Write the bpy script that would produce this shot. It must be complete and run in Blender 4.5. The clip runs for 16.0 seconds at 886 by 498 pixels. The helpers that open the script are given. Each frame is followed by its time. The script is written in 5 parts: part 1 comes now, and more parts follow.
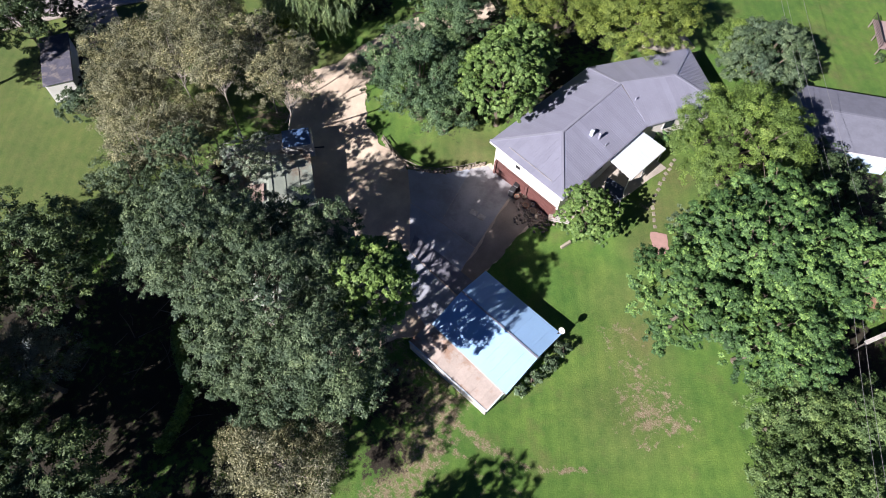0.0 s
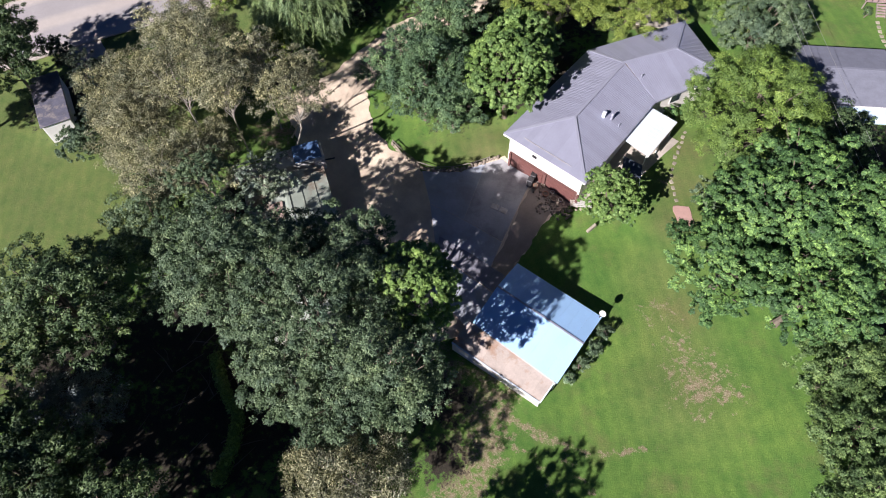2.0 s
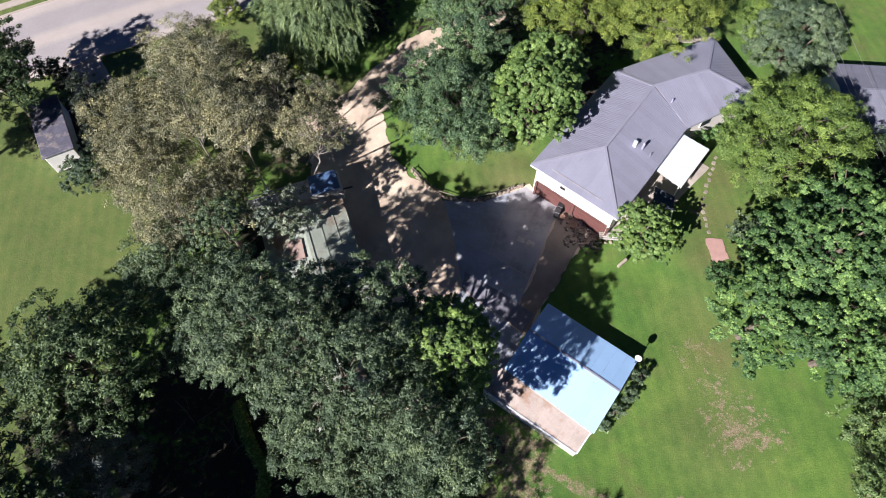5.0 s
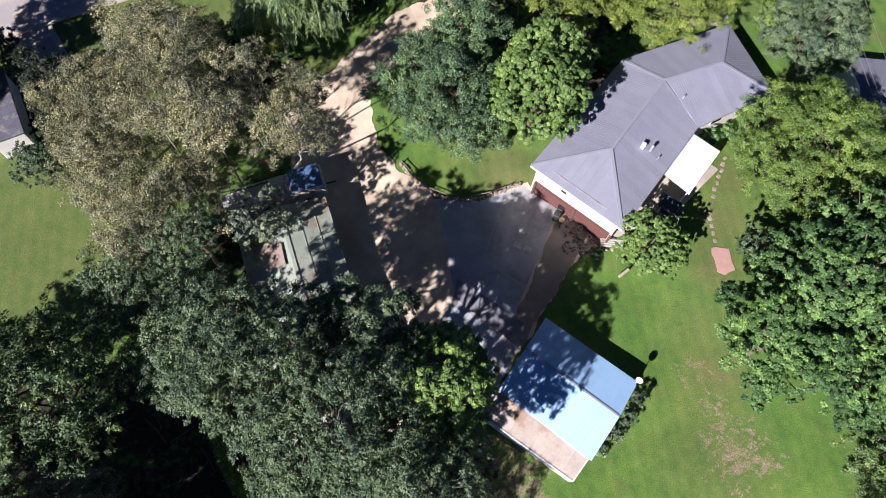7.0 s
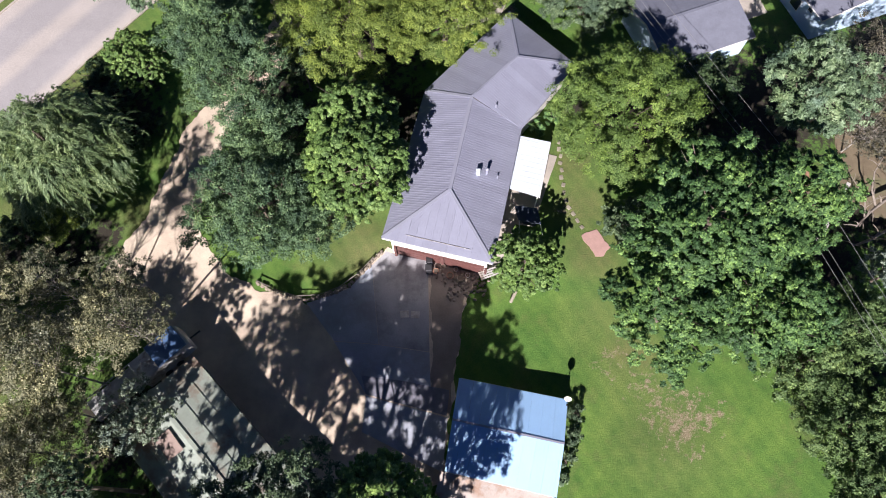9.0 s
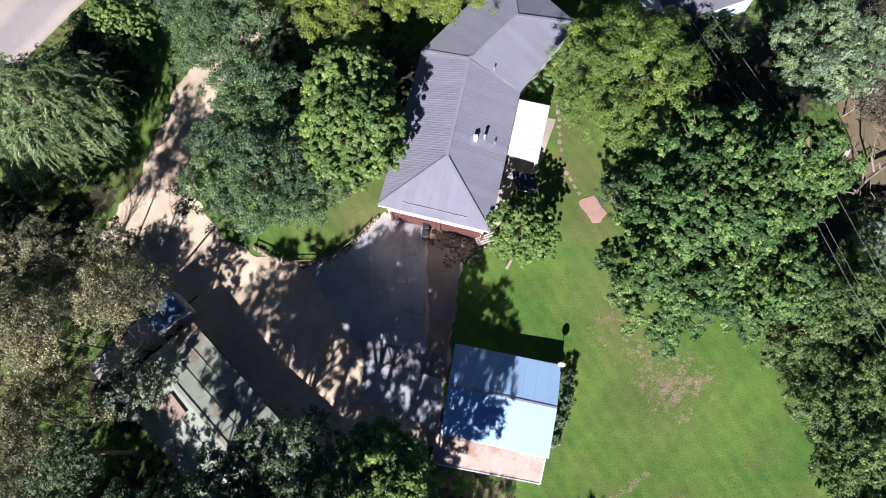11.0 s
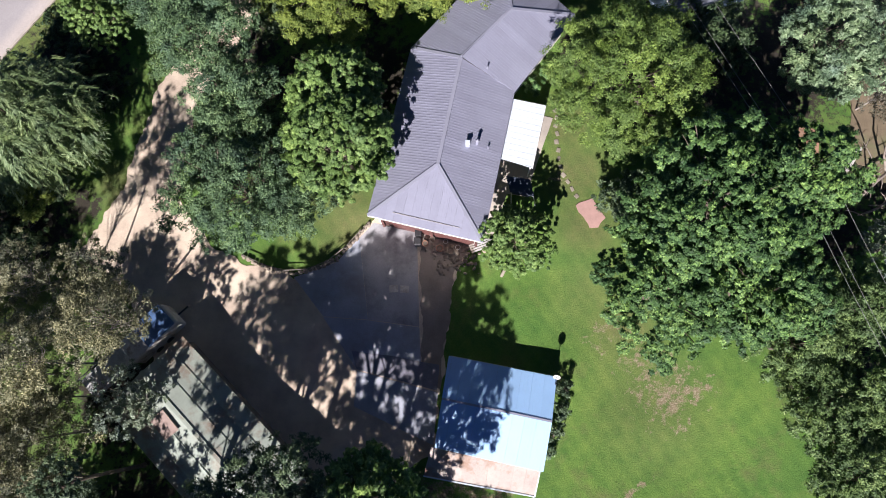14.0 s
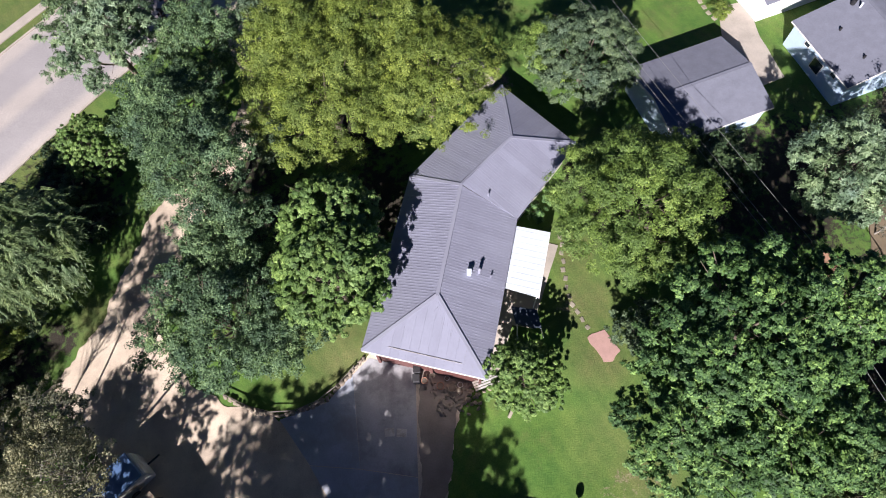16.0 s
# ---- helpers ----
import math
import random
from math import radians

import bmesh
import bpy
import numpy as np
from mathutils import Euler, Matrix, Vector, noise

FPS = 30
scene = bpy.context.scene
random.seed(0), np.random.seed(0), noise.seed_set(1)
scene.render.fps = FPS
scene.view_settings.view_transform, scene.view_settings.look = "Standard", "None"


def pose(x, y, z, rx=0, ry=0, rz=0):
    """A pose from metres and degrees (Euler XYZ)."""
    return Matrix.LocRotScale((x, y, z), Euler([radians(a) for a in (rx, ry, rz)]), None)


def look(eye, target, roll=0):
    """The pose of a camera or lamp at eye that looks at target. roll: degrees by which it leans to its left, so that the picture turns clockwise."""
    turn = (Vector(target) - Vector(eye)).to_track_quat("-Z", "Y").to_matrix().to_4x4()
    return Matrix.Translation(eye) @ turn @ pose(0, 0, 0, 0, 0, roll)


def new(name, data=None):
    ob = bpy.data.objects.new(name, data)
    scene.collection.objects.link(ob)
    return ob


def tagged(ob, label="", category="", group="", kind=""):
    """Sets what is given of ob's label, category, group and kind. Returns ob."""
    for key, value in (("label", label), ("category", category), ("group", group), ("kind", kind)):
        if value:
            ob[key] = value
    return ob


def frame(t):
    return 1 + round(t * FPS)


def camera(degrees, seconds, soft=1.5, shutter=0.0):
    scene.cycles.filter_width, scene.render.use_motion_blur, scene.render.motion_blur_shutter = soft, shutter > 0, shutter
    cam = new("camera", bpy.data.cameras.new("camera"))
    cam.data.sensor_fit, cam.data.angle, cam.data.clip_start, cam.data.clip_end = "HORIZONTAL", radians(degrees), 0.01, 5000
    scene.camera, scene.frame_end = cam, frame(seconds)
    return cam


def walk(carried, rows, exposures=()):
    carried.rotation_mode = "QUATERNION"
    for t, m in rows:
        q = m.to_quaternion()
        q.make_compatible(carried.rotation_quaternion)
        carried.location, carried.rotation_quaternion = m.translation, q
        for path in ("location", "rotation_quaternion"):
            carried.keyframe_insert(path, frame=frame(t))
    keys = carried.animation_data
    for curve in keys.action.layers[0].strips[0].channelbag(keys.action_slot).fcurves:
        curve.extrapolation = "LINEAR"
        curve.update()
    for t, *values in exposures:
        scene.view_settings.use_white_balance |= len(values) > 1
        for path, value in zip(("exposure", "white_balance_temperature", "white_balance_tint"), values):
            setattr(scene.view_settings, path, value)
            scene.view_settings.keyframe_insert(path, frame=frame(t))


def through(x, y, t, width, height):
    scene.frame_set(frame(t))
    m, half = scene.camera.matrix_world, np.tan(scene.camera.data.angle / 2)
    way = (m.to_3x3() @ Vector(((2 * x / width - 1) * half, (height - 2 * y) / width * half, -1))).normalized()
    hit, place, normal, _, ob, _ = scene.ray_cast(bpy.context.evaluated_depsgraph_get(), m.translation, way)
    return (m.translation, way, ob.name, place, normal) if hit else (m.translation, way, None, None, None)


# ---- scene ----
cam = camera(71.2, 16.0, soft=1.0)
PATH = [
    (0, (10.121, -24.778, 49.267), (9.599, -23.891, 47.551), 2.8),
    (0.5, (9.35, -25.829, 48.834), (8.844, -24.943, 47.114), 1.3),
    (1, (8.093, -26.658, 48.719), (7.61, -25.765, 46.996), 0.4),
    (1.5, (6.966, -27.115, 48.74), (6.498, -26.204, 47.022), -0.0),
    (2, (6.458, -26.713, 48.952), (5.987, -25.799, 47.236), -1.0),
    (2.5, (6.105, -26.298, 49.032), (5.629, -25.37, 47.325), -1.3),
    (3, (5.223, -25.734, 49.375), (4.755, -24.799, 47.67), -1.0),
    (3.5, (4.721, -25.051, 49.566), (4.252, -24.118, 47.86), -1.2),
    (4, (3.989, -24.531, 49.523), (3.524, -23.601, 47.815), -1.0),
    (4.5, (2.438, -23.394, 50.131), (2.002, -22.498, 48.397), -0.5),
    (7, (-2.898, -17.379, 48.994), (-3.171, -16.635, 47.157), 5.7),
    (7.5, (-3.85, -12.525, 48.639), (-4.014, -11.795, 46.784), 7.1),
    (8, (-2.699, -11.107, 49.11), (-2.847, -10.363, 47.259), -6.5),
    (8.5, (-1.387, -9.737, 49.667), (-1.462, -9.001, 47.809), -5.8),
    (9, (-0.639, -8.415, 50.427), (-0.664, -7.68, 48.568), -1.9),
    (9.5, (-1.272, -6.791, 51.322), (-1.268, -6.067, 49.458), 0.8),
    (10, (-1.267, -6.769, 51.023), (-1.262, -6.097, 49.14), 0.8),
    (12.5, (0.352, -5.314, 51.406), (0.314, -4.869, 49.456), -4.8),
    (13, (0.422, -4.953, 51.283), (0.384, -4.514, 49.332), -4.9),
    (13.5, (0.29, -3.551, 51.081), (0.259, -3.137, 49.124), -4.4),
    (14, (0.494, -1.749, 50.812), (0.458, -1.339, 48.855), -5.4),
    (14.5, (0.693, -1.141, 50.17), (0.647, -0.653, 48.231), -5.7),
    (15, (1.145, -0.858, 49.23), (1.082, -0.257, 47.324), -6.3),
    (15.5, (1.488, -1.373, 47.946), (1.416, -0.623, 46.093), -5.8),
    (16, (0.638, -0.399, 47.618), (0.598, 0.401, 45.785), -3.8),
]
walk(cam, [(t, look(eye, target, roll)) for t, eye, target, roll in PATH])

# ---------------------------------------------------------------- light
SUN_EL, SUN_DIR = radians(32.0), Vector((-0.27, -0.963, 0.0)).normalized()
world = bpy.data.worlds.new("sky")
scene.world = world
world.use_nodes = True
wn = world.node_tree.nodes
sky = wn.new("ShaderNodeTexSky")
sky.altitude = 2500.0
sky.air_density, sky.dust_density, sky.ozone_density = 0.24, 0.0, 6.0
sky.sky_type, sky.sun_disc, sky.sun_elevation = "NISHITA", False, SUN_EL
sky.sun_rotation = math.atan2(SUN_DIR.x, SUN_DIR.y)
world.node_tree.links.new(sky.outputs[0], wn["Background"].inputs[0])
wn["Background"].inputs[1].default_value = 0.05
sun_data = bpy.data.lights.new("sun", "SUN")
sun_data.energy, sun_data.angle, sun_data.color = 5.0, radians(0.55), (1.0, 0.9, 0.78)
sun = new("sun", sun_data)
to_sun = SUN_DIR * math.cos(SUN_EL) + Vector((0, 0, math.sin(SUN_EL)))
sun.matrix_world = look(to_sun * 200, (0, 0, 0))
scene.view_settings.exposure = 0.96
scene.view_settings.use_white_balance = True
scene.view_settings.white_balance_temperature, scene.view_settings.white_balance_tint = 5800.0, 18.0


# ---------------------------------------------------------------- materials
def material(name, rough=0.8, metal=0.0):
    m = bpy.data.materials.new(name)
    m.use_nodes = True
    nt = m.node_tree
    b = nt.nodes["Principled BSDF"]
    b.inputs["Roughness"].default_value, b.inputs["Metallic"].default_value = rough, metal
    return m, nt, b


def node(nt, kind, **values):
    n = nt.nodes.new("ShaderNode" + kind)
    for k, v in values.items():
        n.inputs[k.replace("_", " ")].default_value = v
    return n


def coords(nt, space="Object"):
    return nt.nodes.new("ShaderNodeTexCoord").outputs[space]


def noise_out(nt, vec, scale, detail=4.0, rough=0.6):
    n = node(nt, "TexNoise", Scale=scale, Detail=detail, Roughness=rough)
    nt.links.new(vec, n.inputs["Vector"])
    return n.outputs["Fac"]


def ramp(nt, fac, stops):
    r = nt.nodes.new("ShaderNodeValToRGB")
    while len(r.color_ramp.elements) < len(stops):
        r.color_ramp.elements.new(0.5)
    for e, (p, c) in zip(r.color_ramp.elements, stops):
        e.position, e.color = p, (*c, 1) if len(c) == 3 else c
    nt.links.new(fac, r.inputs[0])
    return r.outputs[0]


def mix(nt, fac, a, b, blend="MIX"):
    n = nt.nodes.new("ShaderNodeMixRGB")
    n.blend_type = blend
    for s, v in ((0, fac), (1, a), (2, b)):
        if isinstance(v, (int, float)):
            n.inputs[s].default_value = v
        elif isinstance(v, tuple):
            n.inputs[s].default_value = (*v, 1)
        else:
            nt.links.new(v, n.inputs[s])
    return n.outputs[0]


def bump(nt, b, height, strength=0.4, distance=0.05):
    n = node(nt, "Bump", Strength=strength, Distance=distance)
    nt.links.new(height, n.inputs["Height"])
    nt.links.new(n.outputs[0], b.inputs["Normal"])


def plain(name, colour, rough=0.7, metal=0.0, vary=0.25, scale=1.2, fine=14.0, relief=0.2, stain=None, by_object=0.0):
    """A surface with stains at a large scale and grain at a small one."""
    m, nt, b = material(name, rough, metal)
    vec = coords(nt)
    lo = tuple(c * (1 - vary) for c in colour)
    hi = tuple(min(1, c * (1 + vary * 0.7)) for c in colour)
    big = ramp(nt, noise_out(nt, vec, scale), [(0.3, lo), (0.7, hi)])
    grain = noise_out(nt, vec, fine, 3)
    out = mix(nt, 0.35, big, ramp(nt, grain, [(0.3, lo), (0.7, hi)]))
    if stain:
        mask = ramp(nt, noise_out(nt, vec, scale * 0.6, 6, 0.7), [(0.5, (0, 0, 0)), (0.66, (1, 1, 1))])
        out = mix(nt, mask, out, stain)
    if by_object:
        rnd = nt.nodes.new("ShaderNodeObjectInfo").outputs["Random"]
        out = mix(nt, 1.0, out, ramp(nt, rnd, [(0, (1 - by_object,) * 3), (1, (1, 1, 1))]), "MULTIPLY")
    nt.links.new(out, b.inputs["Base Color"])
    if relief:
        bump(nt, b, grain, relief, 0.02)
    return m


def leaf_material(name, dark, mid, light, through=0.13):
    """Leaves that differ from spray to spray more than from leaf to leaf."""
    m, nt, b = material(name, 0.62)
    b.inputs["Specular IOR Level"].default_value = 0.35
    vec = coords(nt)
    dark, mid, light = (tuple(c * k * w for c, w in zip(t, (1.15, 1.21, 1.36))) for t, k in ((dark, 0.74), (mid, 0.97), (light, 1.2)))
    spray = nt.nodes.new("ShaderNodeAttribute")
    spray.attribute_name = "tone"
    leaf = nt.nodes.new("ShaderNodeNewGeometry").outputs["Random Per Island"]
    col = ramp(nt, mix(nt, 0.45, spray.outputs["Fac"], leaf), [(0.08, dark), (0.5, mid), (0.92, light)])
    patch = ramp(nt, noise_out(nt, vec, 0.45, 3), [(0.3, (0.7, 0.75, 0.86)), (0.7, (1.28, 1.22, 0.95))])
    col = mix(nt, 1.0, col, patch, "MULTIPLY")
    nt.links.new(col, b.inputs["Base Color"])
    t = nt.nodes.new("ShaderNodeBsdfTranslucent")
    nt.links.new(mix(nt, 1.0, col, (1.0, 1.0, 0.6), "MULTIPLY"), t.inputs[0])
    s = nt.nodes.new("ShaderNodeMixShader")
    s.inputs[0].default_value = through
    nt.links.new(b.outputs[0], s.inputs[1])
    nt.links.new(t.outputs[0], s.inputs[2])
    nt.links.new(s.outputs[0], nt.nodes["Material Output"].inputs[0])
    return m


LEAF = {
    "oak": leaf_material("oak_leaves", (0.038, 0.065, 0.034), (0.08, 0.12, 0.059), (0.168, 0.215, 0.115)),
    "bright": leaf_material("bright_leaves", (0.032, 0.07, 0.02), (0.064, 0.13, 0.038), (0.2, 0.31, 0.08)),
    "maple": leaf_material("maple_leaves", (0.062, 0.115, 0.024), (0.116, 0.192, 0.046), (0.225, 0.31, 0.09)),
    "blue": leaf_material("blue_green_leaves", (0.042, 0.075, 0.04), (0.086, 0.145, 0.064), (0.185, 0.262, 0.115)),
    "yellow": leaf_material("yellow_green_leaves", (0.07, 0.106, 0.016), (0.136, 0.182, 0.03), (0.25, 0.295, 0.06)),
    "locust": leaf_material("locust_leaves", (0.056, 0.098, 0.018), (0.106, 0.166, 0.032), (0.195, 0.265, 0.058)),
    "brown": leaf_material("turning_leaves", (0.08, 0.083, 0.042), (0.17, 0.168, 0.09), (0.37, 0.35, 0.21), 0.12),
    "willow": leaf_material("willow_leaves", (0.072, 0.115, 0.042), (0.15, 0.21, 0.083), (0.31, 0.37, 0.18)),
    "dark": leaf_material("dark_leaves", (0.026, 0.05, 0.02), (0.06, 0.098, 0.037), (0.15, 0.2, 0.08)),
    "pale": leaf_material("pale_leaves", (0.06, 0.1, 0.045), (0.125, 0.185, 0.09), (0.27, 0.335, 0.2)),
    # Vine leaves are brightened in colour to stand for sun that misses them.
    "vine": leaf_material("vine_leaves", (0.07, 0.12, 0.02), (0.14, 0.22, 0.045), (0.24, 0.32, 0.08)),
    "bare": leaf_material("dull_brown_leaves", (0.05, 0.046, 0.03), (0.1, 0.09, 0.06), (0.19, 0.17, 0.12), 0.1),
}
LEAF["grey"] = leaf_material("grey_green_leaves", (0.06, 0.072, 0.068), (0.12, 0.14, 0.13), (0.22, 0.24, 0.22))
LEAF["silver"] = leaf_material("silver_green_leaves", (0.1, 0.13, 0.09), (0.2, 0.24, 0.17), (0.36, 0.4, 0.3))
LEAF["rust"] = leaf_material("rusty_brown_leaves", (0.05, 0.03, 0.03), (0.1, 0.06, 0.055), (0.18, 0.12, 0.1))
LEAF["conifer"] = leaf_material("conifer_needles", (0.01, 0.018, 0.01), (0.022, 0.034, 0.02), (0.05, 0.062, 0.036), 0.05)
LEAF["hedge"] = leaf_material("hedgerow_leaves", (0.045, 0.08, 0.024), (0.09, 0.145, 0.045), (0.19, 0.255, 0.085))
LEAF["tan"], LEAF["sparse"], LEAF["airy"], LEAF["dense"] = LEAF["brown"], LEAF["brown"], LEAF["oak"], LEAF["oak"]
BARK = plain("bark", (0.16, 0.13, 0.1), 0.9, vary=0.4, scale=3, fine=20, relief=0.6)
PALE_BARK = plain("pale_bark", (0.33, 0.3, 0.26), 0.9, vary=0.35, scale=3, fine=20, relief=0.6)
DEAD_BARK = plain("weathered_dead_bark", (0.27, 0.23, 0.19), 0.9, vary=0.4, scale=2.5, fine=18, relief=0.6)
ROOF_METAL = plain("grey_roof_metal", (0.36, 0.37, 0.465), 0.38, 0.25, vary=0.1, scale=0.5, fine=6, relief=0.05, by_object=0.1)
RIDGE_METAL = plain("ridge_metal", (0.4, 0.41, 0.5), 0.35, 0.3, vary=0.08, relief=0.05)
WHITE_METAL = plain("white_metal", (0.7, 0.77, 0.85), 0.4, 0.0, vary=0.06, scale=0.5, fine=5, relief=0.05, by_object=0.06)
# Near-white sheet metal; its blue stands for skylight on the shaded roof.
SKY_TINTED_METAL = plain("sky_tinted_roof_metal", (0.41, 0.65, 0.97), 0.42, 0.0, vary=0.06, scale=0.5, fine=5, relief=0.05, by_object=0.05)
WIRE = plain("grey_wire", (0.3, 0.3, 0.3), 0.5, 0.3, vary=0.05)
DRY_EARTH = plain("dry_tan_earth", (0.19, 0.15, 0.095), 0.95, vary=0.35, scale=0.6, fine=9, relief=0.5, stain=(0.16, 0.17, 0.08))
RED_EARTH = plain("reddish_earth", (0.38, 0.22, 0.14), 0.95, vary=0.3, scale=1.2, fine=10, relief=0.4, stain=(0.2, 0.15, 0.09))
# Pale wall paint with the blue skylight of shaded walls put into its colour.
SKY_TINTED_PAINT = plain("sky_tinted_house_paint", (0.52, 0.66, 0.82), 0.6, vary=0.08, scale=1.5, relief=0.1)
WHITE_PAINT = plain("white_paint", (0.78, 0.77, 0.74), 0.6, vary=0.08, scale=1.5, relief=0.1)
DULL_WHITE = plain("weathered_white_paint", (0.58, 0.56, 0.52), 0.7, vary=0.3, scale=1.4, fine=10, relief=0.2, stain=(0.34, 0.29, 0.23))
SIDING = plain("cream_siding", (0.74, 0.71, 0.66), 0.6, vary=0.1, scale=1.0, relief=0.15)
RED_BRICK = plain("red_brown_wall", (0.17, 0.08, 0.07), 0.8, vary=0.25, scale=1.5, relief=0.4, by_object=0.25)
GARAGE_RED = plain("red_brown_door", (0.15, 0.068, 0.06), 0.5, vary=0.15, scale=2, relief=0.1)
DARK = plain("dark_rubber", (0.025, 0.025, 0.028), 0.6, vary=0.3)
DARK_GLASS, _, _b = material("dark_window_glass", 0.08)
_b.inputs["Base Color"].default_value = (0.03, 0.04, 0.05, 1)
CONCRETE = plain("grey_concrete", (0.48, 0.475, 0.49), 0.85, vary=0.25, scale=0.5, fine=9, relief=0.2, stain=(0.28, 0.275, 0.285), by_object=0.12)
# The yard concrete again, turned blue to paint the shade on some slabs.
SHADED_SLAB = plain("shade_blue_concrete", (0.42, 0.45, 0.51), 0.85, vary=0.25, scale=0.5, fine=9, relief=0.2, stain=(0.33, 0.33, 0.35), by_object=0.12)
OLD_CONCRETE = plain("tan_concrete", (0.48, 0.43, 0.37), 0.85, vary=0.2, scale=0.9, fine=9, relief=0.2, by_object=0.1)
PATH_STONE = plain("pale_stone", (0.38, 0.34, 0.26), 0.85, vary=0.25, scale=2, fine=12, relief=0.3, by_object=0.35)
PINK = plain("pink_pavers", (0.46, 0.29, 0.25), 0.85, vary=0.15, scale=2.5, fine=14, relief=0.2)
TAN_ROOF = plain("rusty_tan_roof", (0.5, 0.43, 0.38), 0.6, 0.1, vary=0.2, scale=0.8, fine=8, relief=0.1, stain=(0.36, 0.22, 0.14), by_object=0.1)
GREEN_ROOF = plain("weathered_green_roof", (0.46, 0.52, 0.44), 0.55, 0.15, vary=0.18, scale=0.6, fine=7, relief=0.15, stain=(0.32, 0.22, 0.16), by_object=0.25)
GREY_WOOD = plain("grey_wood", (0.27, 0.24, 0.2), 0.9, vary=0.3, scale=3, fine=16, relief=0.4, by_object=0.3)
SHINGLE = plain("grey_shingles", (0.185, 0.195, 0.245), 0.9, vary=0.16, scale=1.2, fine=7, relief=0.5)
BLUE_TARP = plain("blue_tarp", (0.1, 0.18, 0.35), 0.45, vary=0.25, scale=2, relief=0.3)
# Blue canvas, its colour darkened for the shade over the swing.
SHADED_CANVAS = plain("shaded_blue_canvas", (0.05, 0.065, 0.095), 0.7, vary=0.15, scale=2)
DARK_METAL = plain("dark_metal", (0.06, 0.06, 0.065), 0.5, 0.6, vary=0.2)
TERRACOTTA = plain("clay", (0.4, 0.2, 0.13), 0.8, vary=0.2, scale=4)
BUFF = plain("buff_stone", (0.38, 0.32, 0.25), 0.9, vary=0.3, scale=3, fine=16, relief=0.4, by_object=0.4)


def ground_material():
    """Mown lawn that turns to bare soil and to fallen leaves painted dark as tree shade, by attribute."""
    m, nt, b = material("lawn", 0.95)
    vec = coords(nt)
    fine = noise_out(nt, vec, 9.0, 5, 0.75)
    mid = noise_out(nt, vec, 0.7, 6, 0.72)
    big = noise_out(nt, vec, 0.13, 4)
    grass = ramp(nt, fine, [(0.25, (0.068, 0.135, 0.023)), (0.5, (0.1, 0.192, 0.037)), (0.78, (0.146, 0.246, 0.058))])
    grass = mix(nt, 1.0, grass, ramp(nt, mid, [(0.32, (0.7, 0.8, 0.68)), (0.68, (1.3, 1.17, 1.08))]), "MULTIPLY")
    grass = mix(nt, 1.0, grass, ramp(nt, big, [(0.38, (0.76, 0.88, 0.76)), (0.64, (1.14, 1.1, 1.0))]), "MULTIPLY")
    dry = ramp(nt, noise_out(nt, vec, 0.32, 6, 0.7), [(0.5, (0, 0, 0)), (0.74, (0.6, 0.6, 0.6))])
    worn = nt.nodes.new("ShaderNodeAttribute")
    worn.attribute_name = "dry"
    dry = mix(nt, 1.0, dry, mix(nt, 1.0, worn.outputs["Fac"], ramp(nt, mid, [(0.3, (0.4, 0.4, 0.4)), (0.65, (1, 1, 1))]), "MULTIPLY"), "LIGHTEN")
    grass = mix(nt, dry, grass, ramp(nt, fine, [(0.25, (0.09, 0.085, 0.03)), (0.75, (0.22, 0.19, 0.085))]))
    # mowing stripes
    w = node(nt, "TexWave", Scale=0.28, Distortion=1.5, Detail=2.0)
    mp = nt.nodes.new("ShaderNodeMapping")
    mp.inputs["Rotation"].default_value = (0, 0, radians(-33))
    nt.links.new(vec, mp.inputs[0])
    nt.links.new(mp.outputs[0], w.inputs["Vector"])
    grass = mix(nt, 1.0, grass, ramp(nt, w.outputs["Fac"], [(0.2, (0.95, 0.96, 0.955)), (0.8, (1.05, 1.04, 1.03))]), "MULTIPLY")
    soil = ramp(nt, fine, [(0.25, (0.13, 0.105, 0.06)), (0.5, (0.24, 0.195, 0.115)), (0.75, (0.5, 0.45, 0.32))])
    torn = ramp(nt, noise_out(nt, vec, 1.5, 8, 0.75), [(0.32, (0, 0, 0)), (0.68, (1, 1, 1))])
    # Fallen leaves, near black because deep tree shade is put into the colour.
    litter_shade = ramp(nt, fine, [(0.25, (0.014, 0.013, 0.009)), (0.55, (0.034, 0.028, 0.018)), (0.85, (0.1, 0.083, 0.057))])

    def masked(name, lo, hi):
        a = nt.nodes.new("ShaderNodeAttribute")
        a.attribute_name = name
        s = mix(nt, 0.62, a.outputs["Fac"], mix(nt, 0.35, torn, fine))
        return ramp(nt, s, [(lo, (0, 0, 0)), (hi, (1, 1, 1))])
    col = mix(nt, masked("bare", 0.53, 0.66), grass, soil)
    col = mix(nt, masked("litter_shade", 0.5, 0.62), col, litter_shade)
    nt.links.new(col, b.inputs["Base Color"])
    bump(nt, b, fine, 0.7, 0.08)
    return m


def gravel_material():
    m, nt, b = material("gravel", 0.95)
    vec = coords(nt)
    fine = noise_out(nt, vec, 16.0, 4, 0.7)
    big = noise_out(nt, vec, 0.3, 5, 0.65)
    col = ramp(nt, fine, [(0.25, (0.46, 0.385, 0.3)), (0.5, (0.68, 0.585, 0.46)), (0.8, (0.8, 0.71, 0.58))])
    col = mix(nt, 1.0, col, ramp(nt, big, [(0.35, (0.72, 0.68, 0.66)), (0.6, (1.05, 1.03, 1.0))]), "MULTIPLY")
    nt.links.new(col, b.inputs["Base Color"])
    bump(nt, b, fine, 0.6, 0.04)
    return m


